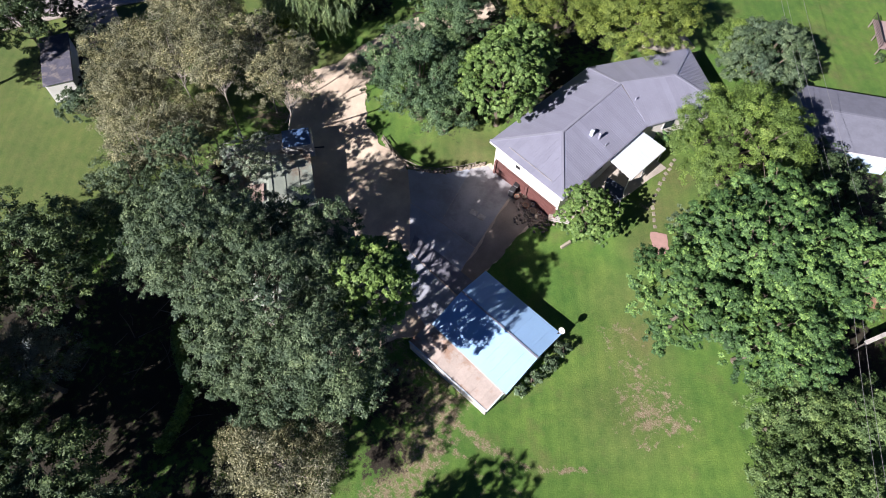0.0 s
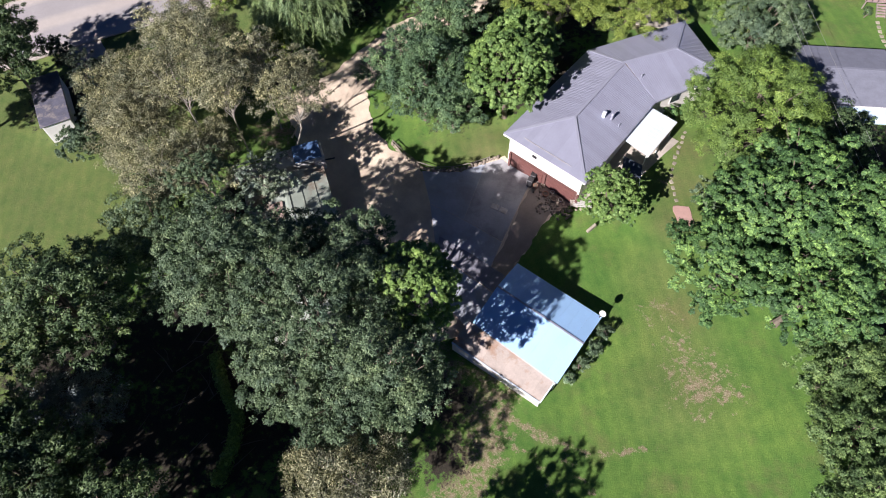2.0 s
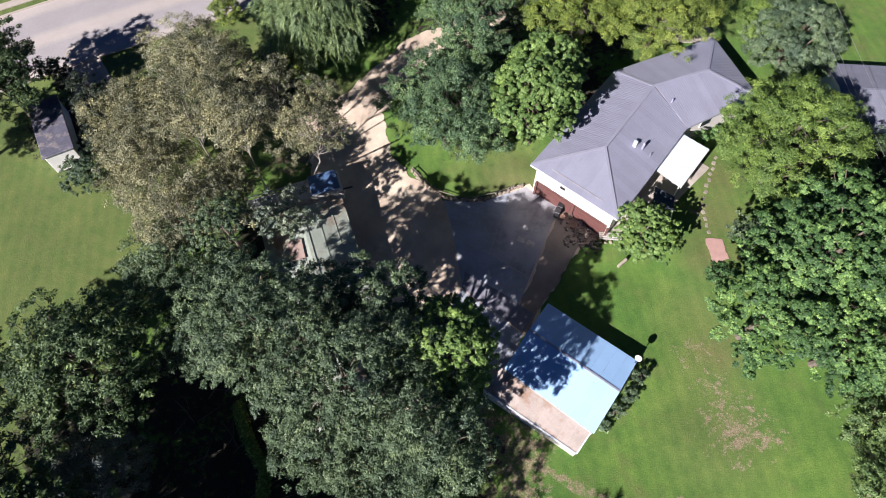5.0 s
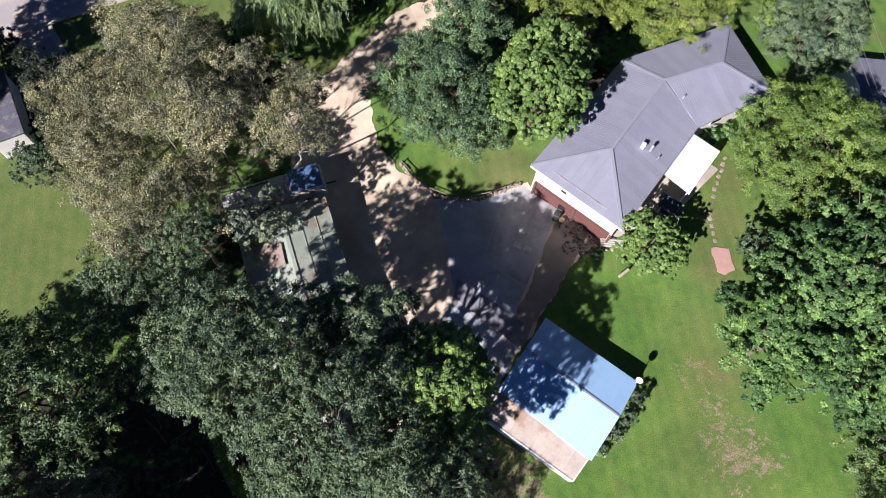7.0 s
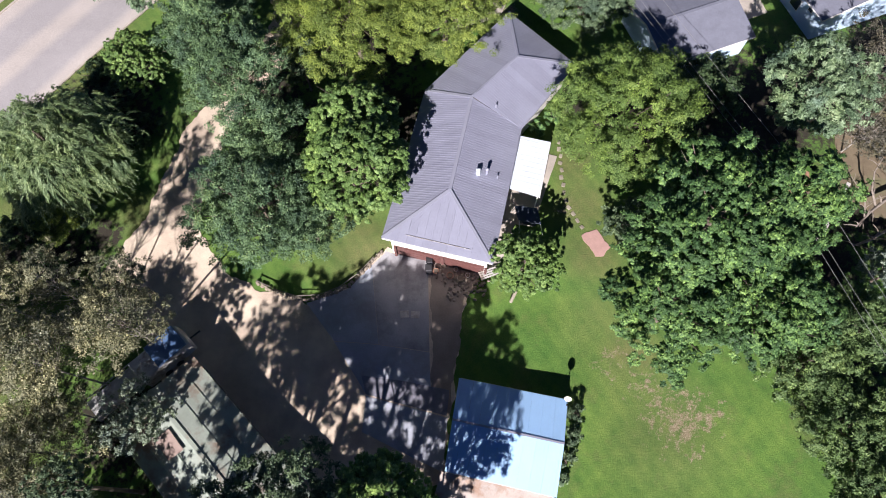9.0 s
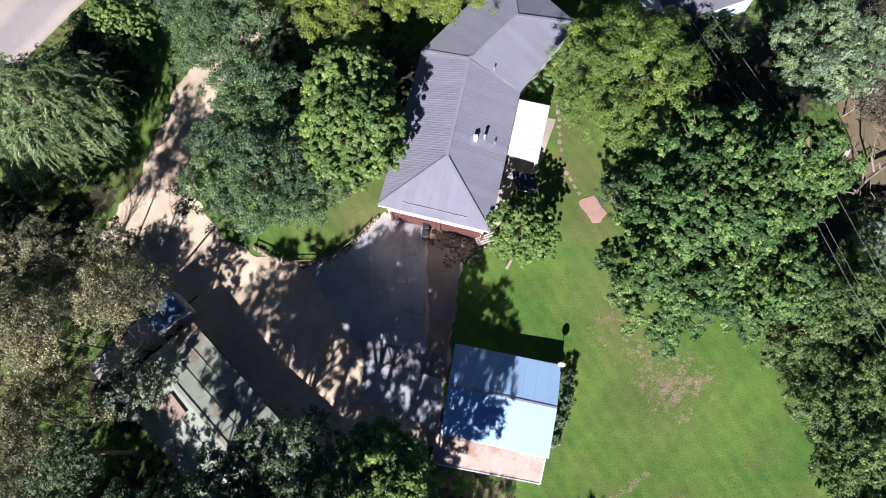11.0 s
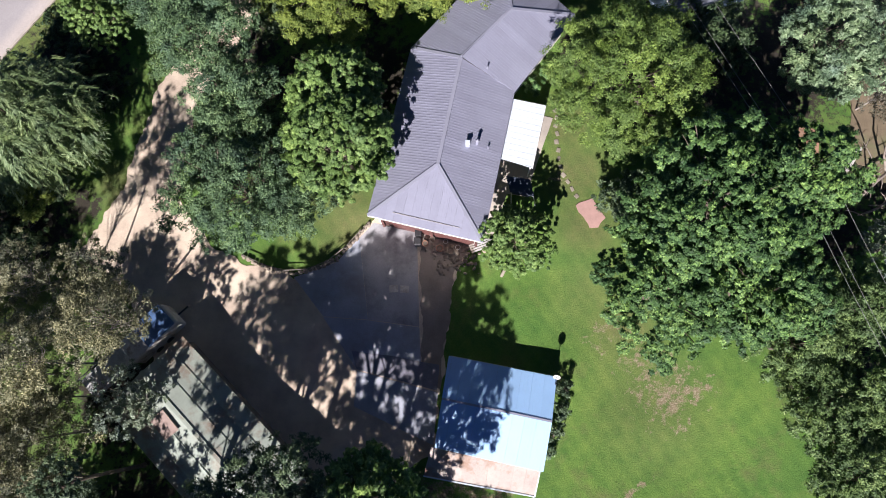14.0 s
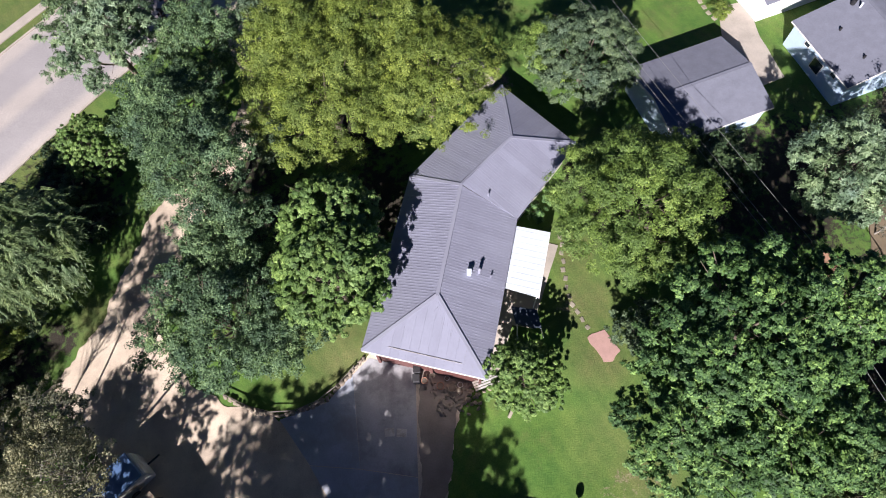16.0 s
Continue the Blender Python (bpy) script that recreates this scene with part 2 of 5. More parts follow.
def asphalt_material():
    """Pale worn asphalt: grey wheel tracks between lighter strips that run along the street."""
    m, nt, b = material("worn_road", 0.9)
    vec = coords(nt)
    across = nt.nodes.new("ShaderNodeVectorMath")
    across.operation = "DOT_PRODUCT"
    across.inputs[1].default_value = (-0.8, 0.6, 0)
    nt.links.new(vec, across.inputs[0])
    span = node(nt, "MapRange")
    for k, v in (("From Min", 47.8), ("From Max", 59.2)):
        span.inputs[k].default_value = v
    nt.links.new(across.outputs["Value"], span.inputs["Value"])
    wob = nt.nodes.new("ShaderNodeMath")
    wob.operation = "MULTIPLY_ADD"
    nt.links.new(noise_out(nt, vec, 0.22, 4), wob.inputs[0])
    wob.inputs[1].default_value = 0.07
    nt.links.new(span.outputs["Result"], wob.inputs[2])
    track, pale = (0.84, 0.85, 0.89), (1.1, 1.07, 1.03)
    bands = ramp(nt, wob.outputs[0], [(0.1, pale), (0.18, track), (0.38, track), (0.46, pale), (0.56, pale), (0.64, track), (0.86, track), (0.94, pale)])
    fine = noise_out(nt, vec, 8.0, 4)
    col = ramp(nt, fine, [(0.3, (0.38, 0.355, 0.34)), (0.7, (0.47, 0.44, 0.42))])
    col = mix(nt, 1.0, col, bands, "MULTIPLY")
    col = mix(nt, 1.0, col, ramp(nt, noise_out(nt, vec, 0.25), [(0.3, (0.92, 0.92, 0.92)), (0.7, (1.05, 1.05, 1.05))]), "MULTIPLY")
    nt.links.new(col, b.inputs["Base Color"])
    bump(nt, b, fine, 0.2, 0.02)
    return m


LAWN, GRAVEL, ROAD = ground_material(), gravel_material(), asphalt_material()


# ---------------------------------------------------------------- building helpers
def thing(name, x, y, z, label, category, group="", turn=0.0):
    ob = new(name)
    ob.empty_display_size = 0.3
    ob.matrix_world = pose(x, y, z, 0, 0, turn)
    return tagged(ob, label, category, group)


def mesh_of(name, bm, mat, smooth=False):
    me = bpy.data.meshes.new(name)
    bm.normal_update()
    bm.to_mesh(me)
    bm.free()
    me.materials.append(mat)
    if smooth:
        me.shade_smooth()
    return me


def part(name, bm, mat, parent, label="", smooth=False):
    """One mesh object from bm, whose points are in the world, under parent."""
    ob = new(name, mesh_of(name, bm, mat, smooth))
    if parent is not None:
        ob.parent = parent
        root, m = parent, Matrix.Identity(4)
        while root is not None:
            m = root.matrix_basis @ m if root.parent is None else root.matrix_parent_inverse @ root.matrix_basis @ m
            root = root.parent
        ob.matrix_parent_inverse = m.inverted()
    return tagged(ob, label)


def box(bm, centre, size, m=None, bevel=0.0):
    r = bmesh.ops.create_cube(bm, size=1.0, matrix=(m or Matrix()) @ Matrix.Translation(centre) @ Matrix.Diagonal((*size, 1)))
    if bevel:
        es = list({e for v in r["verts"] for e in v.link_edges})
        bmesh.ops.bevel(bm, geom=es, offset=bevel, segments=1, affect="EDGES")
    return bm


def boxed(centre, size, m=None, bevel=0.0):
    return box(bmesh.new(), centre, size, m, bevel)


def tube(bm, pts, radii, sides=6):
    rings = []
    for i, p in enumerate(pts):
        p = Vector(p)
        d = Vector(pts[min(i + 1, len(pts) - 1)]) - Vector(pts[max(i - 1, 0)])
        d = d.normalized() if d.length > 1e-6 else Vector((0, 0, 1))
        a = d.orthogonal().normalized()
        c = d.cross(a)
        rings.append([bm.verts.new(p + (a * math.cos(t) + c * math.sin(t)) * radii[i]) for t in (2 * math.pi * k / sides for k in range(sides))])
    for r0, r1 in zip(rings, rings[1:]):
        for k in range(sides):
            bm.faces.new((r0[k], r0[(k + 1) % sides], r1[(k + 1) % sides], r1[k]))
    bm.faces.new(list(reversed(rings[0])))
    bm.faces.new(rings[-1])
    return bm


def prism(bm, pts, down):
    """A slab: the polygon pts (counter-clockwise from its top) and its copy moved by down."""
    top = [bm.verts.new(p) for p in pts]
    low = [bm.verts.new(Vector(p) + Vector(down)) for p in pts]
    bm.faces.new(top)
    bm.faces.new(list(reversed(low)))
    n = len(pts)
    for i in range(n):
        bm.faces.new((top[i], low[i], low[(i + 1) % n], top[(i + 1) % n]))
    return bm


def beam(bm, a, b, wide, high):
    """A straight bar from a to b."""
    a, b = Vector(a), Vector(b)
    d = b - a
    m = Matrix.Translation((a + b) / 2) @ d.to_track_quat("X", "Z").to_matrix().to_4x4()
    return box(bm, (0, 0, 0), (d.length, wide, high), m)


def clip(poly, c, sign):
    """The part of a 2D polygon where sign * (u - c) >= 0."""
    out = []
    for (u0, v0), (u1, v1) in zip(poly, poly[1:] + poly[:1]):
        a, b = sign * (u0 - c), sign * (u1 - c)
        if a >= 0:
            out.append((u0, v0))
        if (a > 0 > b) or (a < 0 < b):
            k = a / (a - b)
            out.append((u0 + (u1 - u0) * k, v0 + (v1 - v0) * k))
    return out


def sheet_roof(corners, parent, mat, wide=0.66, ribs=3, rib_high=0.014, thick=0.05, name="roof_sheet", across=False):
    """Ribbed metal sheets over the plane polygon, whose first two corners are its eave. across: the ribs run along the eave."""
    pts = [Vector(p) for p in corners]
    u = (pts[1] - pts[0]).normalized()
    n = (pts[1] - pts[0]).cross(pts[2] - pts[0]).normalized()
    if n.z < 0:
        n = -n
    v = n.cross(u)
    if across:
        u, v = v, -u
    flat = [((p - pts[0]).dot(u), (p - pts[0]).dot(v)) for p in pts]
    area = sum(a[0] * b[1] - b[0] * a[1] for a, b in zip(flat, flat[1:] + flat[:1]))
    if area < 0:
        flat.reverse()
    lo, hi = min(p[0] for p in flat), max(p[0] for p in flat)
    k = lo
    while k < hi - 0.02:
        poly = clip(clip(flat, k, 1), min(hi, k + wide - 0.006), -1)
        if len(poly) >= 3:
            bm = bmesh.new()
            prism(bm, [pts[0] + u * a + v * b for a, b in poly], -n * thick)
            for r in range(ribs):
                c = k + 0.02 + r * wide / ribs
                strip = clip(clip(flat, c, 1), c + 0.05, -1)
                if len(strip) >= 3:
                    prism(bm, [pts[0] + u * a + v * b + n * rib_high for a, b in strip], -n * rib_high)
            part(name, bm, mat, parent)
        k += wide


# ---------------------------------------------------------------- the lie of the land
CONTROL = (
    (6.3, -10.6, 0.0), (-2, -9, -0.3), (8.9, 1.3, 0.4), (-19.6, 5.3, -0.5), (10.5, 12, 1.4), (15.4, -3.7, 0.1), (16.5, -10, -0.2),
    (-7, -3.8, -0.5), (0, 0, -0.1), (-13.3, 6.6, -0.1), (-5.6, 10.5, 0.05), (1.5, 9, 0.15), (3.2, 8.6, 0.9), (6, 4.5, 0.7), (5, 37, 2.2),
    (14, 33, 2.0), (-7.5, 17, 1.9), (-7.2, 12.3, 1.4), (-11, 10.5, 0.7), (-15, 9.5, 0.0), (-3.5, 27, 2.2), (7, 18, 1.9), (6.3, 12.5, 1.7),
    (16, 20, 1.8), (24, 36, 2.0), (-26, 8, -0.4))
CONTROL += ((-26, 24, 0.6), (-40, 38, 1.2), (-60, 8, 0.8), (-48, -4, -0.2), (-25, -6, -0.7), (-15, -15, -0.6))
CONTROL += ((-20, -25, -0.8), (26, 0, 0.4), (28, 14, 1.2), (-12, 20, 1.2))
_cx, _cy, _cz = (np.array(c, float) for c in zip(*CONTROL))


def height(x, y):
    q = 1.0 / ((x - _cx) ** 2 + (y - _cy) ** 2 + 1.5) ** 1.5
    return float((q * _cz).sum() / q.sum())


def heights(xs, ys):
    s, w = np.zeros_like(xs), np.zeros_like(xs)
    for a, b, c in zip(_cx, _cy, _cz):
        q = 1.0 / ((xs - a) ** 2 + (ys - b) ** 2 + 1.5) ** 1.5
        s += q * c
        w += q
    return s / w


def line_distance(xs, ys, pts):
    """Distance from each place to a broken line."""
    best = np.full(xs.shape, 1e9)
    for (ax, ay), (bx, by) in zip(pts, pts[1:]):
        dx, dy = bx - ax, by - ay
        k = np.clip(((xs - ax) * dx + (ys - ay) * dy) / (dx * dx + dy * dy), 0, 1)
        best = np.minimum(best, np.hypot(xs - ax - k * dx, ys - ay - k * dy))
    return best


def blob(xs, ys, x, y, r):
    return np.clip(1.35 - np.hypot(xs - x, ys - y) / r, 0, 1)


def build_ground():
    def axis(lo, hi, step):
        core = np.arange(lo, hi + step, step)
        far = np.array([3, 8, 18, 40, 90, 200, 450, 1000, 2200.0])
        return np.concatenate([lo - far[::-1], core, core[-1] + far])
    ax, ay = axis(-85, 60, 0.62), axis(-55, 75, 0.62)
    xs, ys = np.meshgrid(ax, ay)
    zs = heights(xs, ys) - 0.02
    nx, ny = len(ax), len(ay)
    idx = np.arange(nx * ny).reshape(ny, nx)
    quads = np.stack([idx[:-1, :-1], idx[:-1, 1:], idx[1:, 1:], idx[1:, :-1]], -1).reshape(-1, 4)
    me = bpy.data.meshes.new("ground")
    me.from_pydata(np.stack([xs, ys, zs], -1).reshape(-1, 3).tolist(), [], quads.tolist())
    bare = np.zeros_like(xs)
    for x, y, r, k in [(17.6, -3.2, 2.5, 0.84), (17.2, -2.6, 4.0, 0.7), (15.6, -1.6, 1.6, 0.64), (20.2, -2.4, 1.6, 0.66), (18.2, -5.6, 1.2, 0.64), (12.5, 1.6, 2.6, 0.56), (14.8, -0.6, 2.4, 0.6)] + [(*b, 0.82) for b in ((-29, 4.5, 3.5), (-24, 4.5, 2.0), (-4, -9.5, 2.5), (0, -11.5, 3.0),
                    (-9, -9.5, 2.5), (9.3, 14.8, 1.1), (5, 35.6, 1.6), (0.5, 34.5, 2.0), (33, 13.5, 2.5), (1.0, -13.0, 3.0), (1.8, -16.5, 2.4), (-2.5, -12.5, 2.6))]:
        bare = np.maximum(bare, k * blob(xs, ys, x, y, r))
    for pts, r, k in ((((3, -12.2), (7, -12.1), (11.2, -12.2), (13.5, -10.9), (15.2, -9.6)), 0.34, 0.78), (((6, -12.7), (9.8, -13.2), (13, -15)), 0.34, 0.75),
                      (((4.5, -13.4), (8.4, -14.6), (10.5, -16.6)), 0.4, 0.66), (((2.5, -9), (4, -16), (2.5, -25), (0, -40)), 2.2, 0.8)):
        bare = np.maximum(bare, k * np.clip(1.5 - line_distance(xs, ys, pts) / r, 0, 1))
    # Dark leafy ground, laid also where trees only keep the lawn in black shade.
    litter_shade = np.zeros_like(xs)
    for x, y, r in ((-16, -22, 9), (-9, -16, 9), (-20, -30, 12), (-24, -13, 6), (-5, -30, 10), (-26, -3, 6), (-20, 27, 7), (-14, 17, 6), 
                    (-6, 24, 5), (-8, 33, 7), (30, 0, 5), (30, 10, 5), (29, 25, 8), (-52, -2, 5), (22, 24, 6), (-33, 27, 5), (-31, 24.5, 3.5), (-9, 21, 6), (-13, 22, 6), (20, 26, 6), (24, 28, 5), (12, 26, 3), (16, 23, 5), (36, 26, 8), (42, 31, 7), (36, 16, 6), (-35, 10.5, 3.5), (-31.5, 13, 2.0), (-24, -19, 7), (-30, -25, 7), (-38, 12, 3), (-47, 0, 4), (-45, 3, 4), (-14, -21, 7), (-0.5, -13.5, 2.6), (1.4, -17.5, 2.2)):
        litter_shade = np.maximum(litter_shade, blob(xs, ys, x, y, r))
    dry = np.clip((-30 - xs) / 8, 0, 0.55)
    for x, y, r in ((12, 5, 4), (12.5, 12, 3), (14.5, 0, 4), (16, -4, 5), (-10, 10, 3)):
        dry = np.maximum(dry, 0.42 * blob(xs, ys, x, y, r))
    for x, y, r in ((-8, 11.0, 4.5), (10.6, 15.0, 3.2), (11.5, 10.5, 3.0), (10.2, 19.0, 2.6), (14, 2.4, 3.0), (-28.5, 14.5, 2.5)):
        dry = np.maximum(dry, 0.75 * blob(xs, ys, x, y, r))
    for name, values in (("bare", bare), ("litter_shade", litter_shade), ("dry", dry)):
        me.attributes.new(name, "FLOAT", "POINT").data.foreach_set("value", values.reshape(-1).astype(np.float32))
    me.materials.append(LAWN)
    me.shade_smooth()
    tagged(new("ground", me), "green mown lawn with bare soil and fallen leaves painted dark as tree shade", "lawn", kind="structure")


def outline(poly, step, rough, seed):
    """The polygon's edge cut into short steps, moved in and out a little."""
    out = []
    for (ax, ay), (bx, by) in zip(poly, poly[1:] + poly[:1]):
        d = math.hypot(bx - ax, by - ay)
        for i in range(max(1, int(d / step))):
            k = i * step / d
            x, y = ax + (bx - ax) * k, ay + (by - ay) * k
            w = rough * (noise.noise(Vector((x * 0.5, y * 0.5, seed))) + 0.6 * noise.noise(Vector((x * 2, y * 2, seed + 7))))
            out.append((x - (by - ay) / d * w, y + (bx - ax) / d * w))
    return out


def laid(name, poly, lift, mat, label, category, rough=0.0, step=0.6, deep=0.12, parent=None, kind="structure", seed=0.0, flat=None):
    """A sheet laid over the land: lift above it, its edge deep."""
    from mathutils import geometry
    edge = outline(list(poly), step, rough, seed)
    xs, ys = [p[0] for p in edge], [p[1] for p in edge]
    pts = [Vector(p) for p in edge]
    grid = max(step, 0.5)
    for gx in np.arange(min(xs), max(xs), grid):
        for gy in np.arange(min(ys), max(ys), grid):
            pts.append(Vector((float(gx) + 0.013, float(gy) + 0.017)))
    n = len(edge)
    vs, es, fs, _, _, _ = geometry.delaunay_2d_cdt(pts, [(i, (i + 1) % n) for i in range(n)], [list(range(n))], 1, 1e-4)
    bm = bmesh.new()
    top = [bm.verts.new((v.x, v.y, (height(v.x, v.y) if flat is None else flat) + lift)) for v in vs]
    for f in fs:
        bm.faces.new([top[i] for i in f])
    for v in [v for v in bm.verts if not v.link_faces]:
        bm.verts.remove(v)
    bm.normal_update()
    if sum(f.normal.z for f in bm.faces) < 0:
        bmesh.ops.reverse_faces(bm, faces=bm.faces[:])
    rim = [e for e in bm.edges if len(e.link_faces) == 1]
    r = bmesh.ops.extrude_edge_only(bm, edges=rim)
    for v in r["geom"]:
        if isinstance(v, bmesh.types.BMVert):
            v.co.z -= deep
    if parent is not None:
        return part(name, bm, mat, parent, label)
    return tagged(new(name, mesh_of(name, bm, mat)), label, category, kind=kind)


# ---------------------------------------------------------------- plants
def leaf_mesh(name, centres, normals, along, length, width, mat, tone=None):
    """Many small pointed leaves as one mesh."""
    n = len(centres)
    nrm = normals / np.maximum(np.linalg.norm(normals, axis=1, keepdims=True), 1e-6)
    t = along - nrm * (along * nrm).sum(1, keepdims=True)
    t /= np.maximum(np.linalg.norm(t, axis=1, keepdims=True), 1e-6)
    s = np.cross(nrm, t)
    half, wide = (length / 2)[:, None], (width / 2)[:, None]
    co = np.stack([centres - t * half + s * wide, centres + t * half + nrm * wide * 0.3, centres - t * half - s * wide], 1).reshape(-1, 3)
    me = bpy.data.meshes.new(name)
    me.vertices.add(n * 3)
    me.vertices.foreach_set("co", co.astype(np.float32).reshape(-1))
    me.loops.add(n * 3)
    me.loops.foreach_set("vertex_index", np.arange(n * 3, dtype=np.int32))
    me.polygons.add(n)
    me.polygons.foreach_set("loop_start", np.arange(0, n * 3, 3, dtype=np.int32))
    me.polygons.foreach_set("loop_total", np.full(n, 3, dtype=np.int32))
    me.update(calc_edges=True)
    if tone is None:
        tone = np.full(n, 0.5)
    me.attributes.new("tone", "FLOAT", "POINT").data.foreach_set("value", np.repeat(tone, 3).astype(np.float32))
    me.materials.append(mat)
    return me


def unit(rng, n):
    v = rng.normal(size=(n, 3))
    return v / np.linalg.norm(v, axis=1, keepdims=True)


# leaf length, leaf width, spray radius, leaves in a spray, sprays per square metre of crown, bough radius, share of the crown that boughs cover, scatter of the leaves' tilt
STYLE = {
    "oak": (0.15, 0.1, 0.32, 40, 3.9, 0.9, 1.5, 0.75), "airy": (0.15, 0.1, 0.3, 38, 2.9, 0.8, 1.05, 0.7), "bright": (0.17, 0.135, 0.26, 42, 4.4, 0.95, 1.08, 0.5), "hedge": (0.15, 0.105, 0.3, 40, 4.6, 0.8, 1.8, 0.7),
    "maple": (0.17, 0.14, 0.21, 34, 8.4, 0.55, 1.5, 0.45), "blue": (0.145, 0.1, 0.36, 46, 4.2, 0.95, 1.35, 0.8), "yellow": (0.17, 0.075, 0.45, 58, 3.9, 1.5, 2.1, 0.6),
    "locust": (0.17, 0.085, 0.4, 56, 4.4, 1.15, 1.8, 0.6), "brown": (0.12, 0.09, 0.42, 44, 3.5, 0.95, 1.5, 0.9), "sparse": (0.12, 0.09, 0.4, 36, 2.0, 0.8, 0.95, 0.9),
    "bare": (0.14, 0.1, 0.4, 30, 1.4, 0.9, 0.8, 0.9), "willow": (0.34, 0.08, 0.3, 28, 5.0, 0.95, 1.6, 0.5), "dark": (0.19, 0.13, 0.38, 36, 2.6, 1.0, 1.2, 0.7),
    "pale": (0.24, 0.11, 0.36, 40, 3.4, 0.95, 1.2, 0.6), "dense": (0.24, 0.08, 0.34, 46, 4.6, 0.9, 1.7, 0.6), "grey": (0.16, 0.06, 0.4, 40, 3.0, 0.8, 1.2, 0.9),
    "conifer": (0.16, 0.07, 0.3, 40, 3.6, 0.6, 1.5, 0.8), "tan": (0.11, 0.085, 0.36, 44, 3.2, 0.8, 1.25, 0.9), "silver": (0.13, 0.1, 0.34, 36, 3.2, 0.75, 1.3, 0.9), "rust": (0.14, 0.1, 0.3, 36, 3.4, 0.7, 1.4, 0.7)}


def crown(rng, style, rx, rz):
    """Leaf places, normals, directions and tones of a crown round the origin, and its boughs' centres: boughs carry sprays, sprays carry leaves."""
    ln, wd, rs, per, dens, bough, cover, loose = STYLE[style]
    area = 4 * math.pi * ((2 * (rx * rz) ** 1.6 + rx ** 3.2) / 3) ** (1 / 1.6)
    r0 = min(bough, 0.3 * rx)
    k = max(9, int(0.72 * area * cover / (math.pi * r0 * r0)))
    # even directions over the upper crown, each nudged
    i = np.arange(k) + 0.5
    zz = 1 - 1.42 * i / k
    turn = i * 2.39996 + rng.uniform(0, 6.28)
    flat = np.sqrt(np.maximum(0, 1 - zz * zz))
    d = np.stack([flat * np.cos(turn), flat * np.sin(turn), zz], 1) + rng.normal(0, 0.5 * r0 / rx, (k, 3))
    d /= np.linalg.norm(d, axis=1, keepdims=True)
    even = style in ("yellow", "locust", "maple", "dense")
    if even:
        lob = 0.86 + 0.16 * np.max(d @ unit(rng, 8).T, axis=1)
    else:
        # the outline of several smaller heads that grow into one another
        q = 5 if rx < 3.2 else 8
        j = np.arange(q) + 0.5
        hz = 1 - 1.25 * j / q
        ha = j * 2.39996 + rng.uniform(0, 6.28)
        heads = np.stack([np.sqrt(1 - hz * hz) * np.cos(ha), np.sqrt(1 - hz * hz) * np.sin(ha), hz], 1) + rng.normal(0, 0.12, (q, 3))
        heads *= (rng.uniform(0.54, 0.66, q) / np.linalg.norm(heads, axis=1))[:, None]
        size = rng.uniform(0.4, 0.5, q)
        toward = d @ heads.T
        inside = toward ** 2 - (heads ** 2).sum(1) + size ** 2
        lob = np.clip(np.max(np.where(inside > 0, toward + np.sqrt(np.maximum(inside, 0)), 0), axis=1), 0.64, 1.1)
    deep = rng.uniform(0, 1, k) < (0.16 if even else 0.32)
    rad = np.where(deep, rng.uniform(0.5, 0.74, k), rng.uniform(0.84, 1.04, k)) * lob
    rc = r0 * rng.uniform(0.7, 1.35, k)
    cen = d * rad[:, None] * (np.array([rx, rx, rz]) - 0.55 * r0)
    m = int(area * dens)
    at = rng.choice(k, m, p=rc ** 2 / (rc ** 2).sum())
    u = unit(rng, m) + 0.5 * d[at] + np.array([0, 0, 0.35])
    u /= np.linalg.norm(u, axis=1, keepdims=True)
    small = rs * (1 if rx > 2.6 else 0.7)
    out = d[at] * np.array([1, 1, 0.3])
    reach = u + out * (0.5 * (u * out).sum(1, keepdims=True))
    spray = cen[at] + reach * (rc[at] * rng.uniform(0.62, 1.08, m))[:, None] * np.array([1, 1, 0.68])
    own = np.repeat(np.arange(m), per)
    n = len(own)
    tone = (0.55 * rng.uniform(0, 1, k)[at] + 0.45 * rng.uniform(0, 1, m))[own]
    off = unit(rng, n) * (rng.uniform(0, 1, n) ** 0.45 * small)[:, None] * np.array([1, 1, 0.55])
    P = spray[own] + off
    uo = u[own]
    if style == "willow":
        # hanging strands: each runs out and then falls
        way = u * np.array([1, 1, 0]) + rng.normal(0, 0.5, (m, 3)) * np.array([1, 1, 0]) + np.array([0.15, -0.25, 0])
        far, fall = rng.uniform(0.3, 1.0, m), rng.uniform(0.6, 0.5 * rz, m)
        s = np.tile(np.linspace(0, 1, per), m)
        P = spray[own] + way[own] * (far[own] * s ** 0.8)[:, None] + rng.normal(0, 0.06, (n, 3))
        P[:, 2] -= fall[own] * s ** 2
        run = way[own] * (far[own] * 0.8)[:, None] - np.array([0, 0, 1.0]) * (2 * fall[own] * s)[:, None]
        return P, np.array([0, 0, 1.0]) + 0.35 * uo + 0.4 * unit(rng, n), run / np.linalg.norm(run, axis=1, keepdims=True) + 0.2 * unit(rng, n), tone, cen
    N = 0.6 * uo + 0.5 * off / small + loose * unit(rng, n) + np.array([0, 0, 0.45])
    return P, N, 0.9 * off / small + 0.5 * uo + 0.5 * unit(rng, n), tone, cen


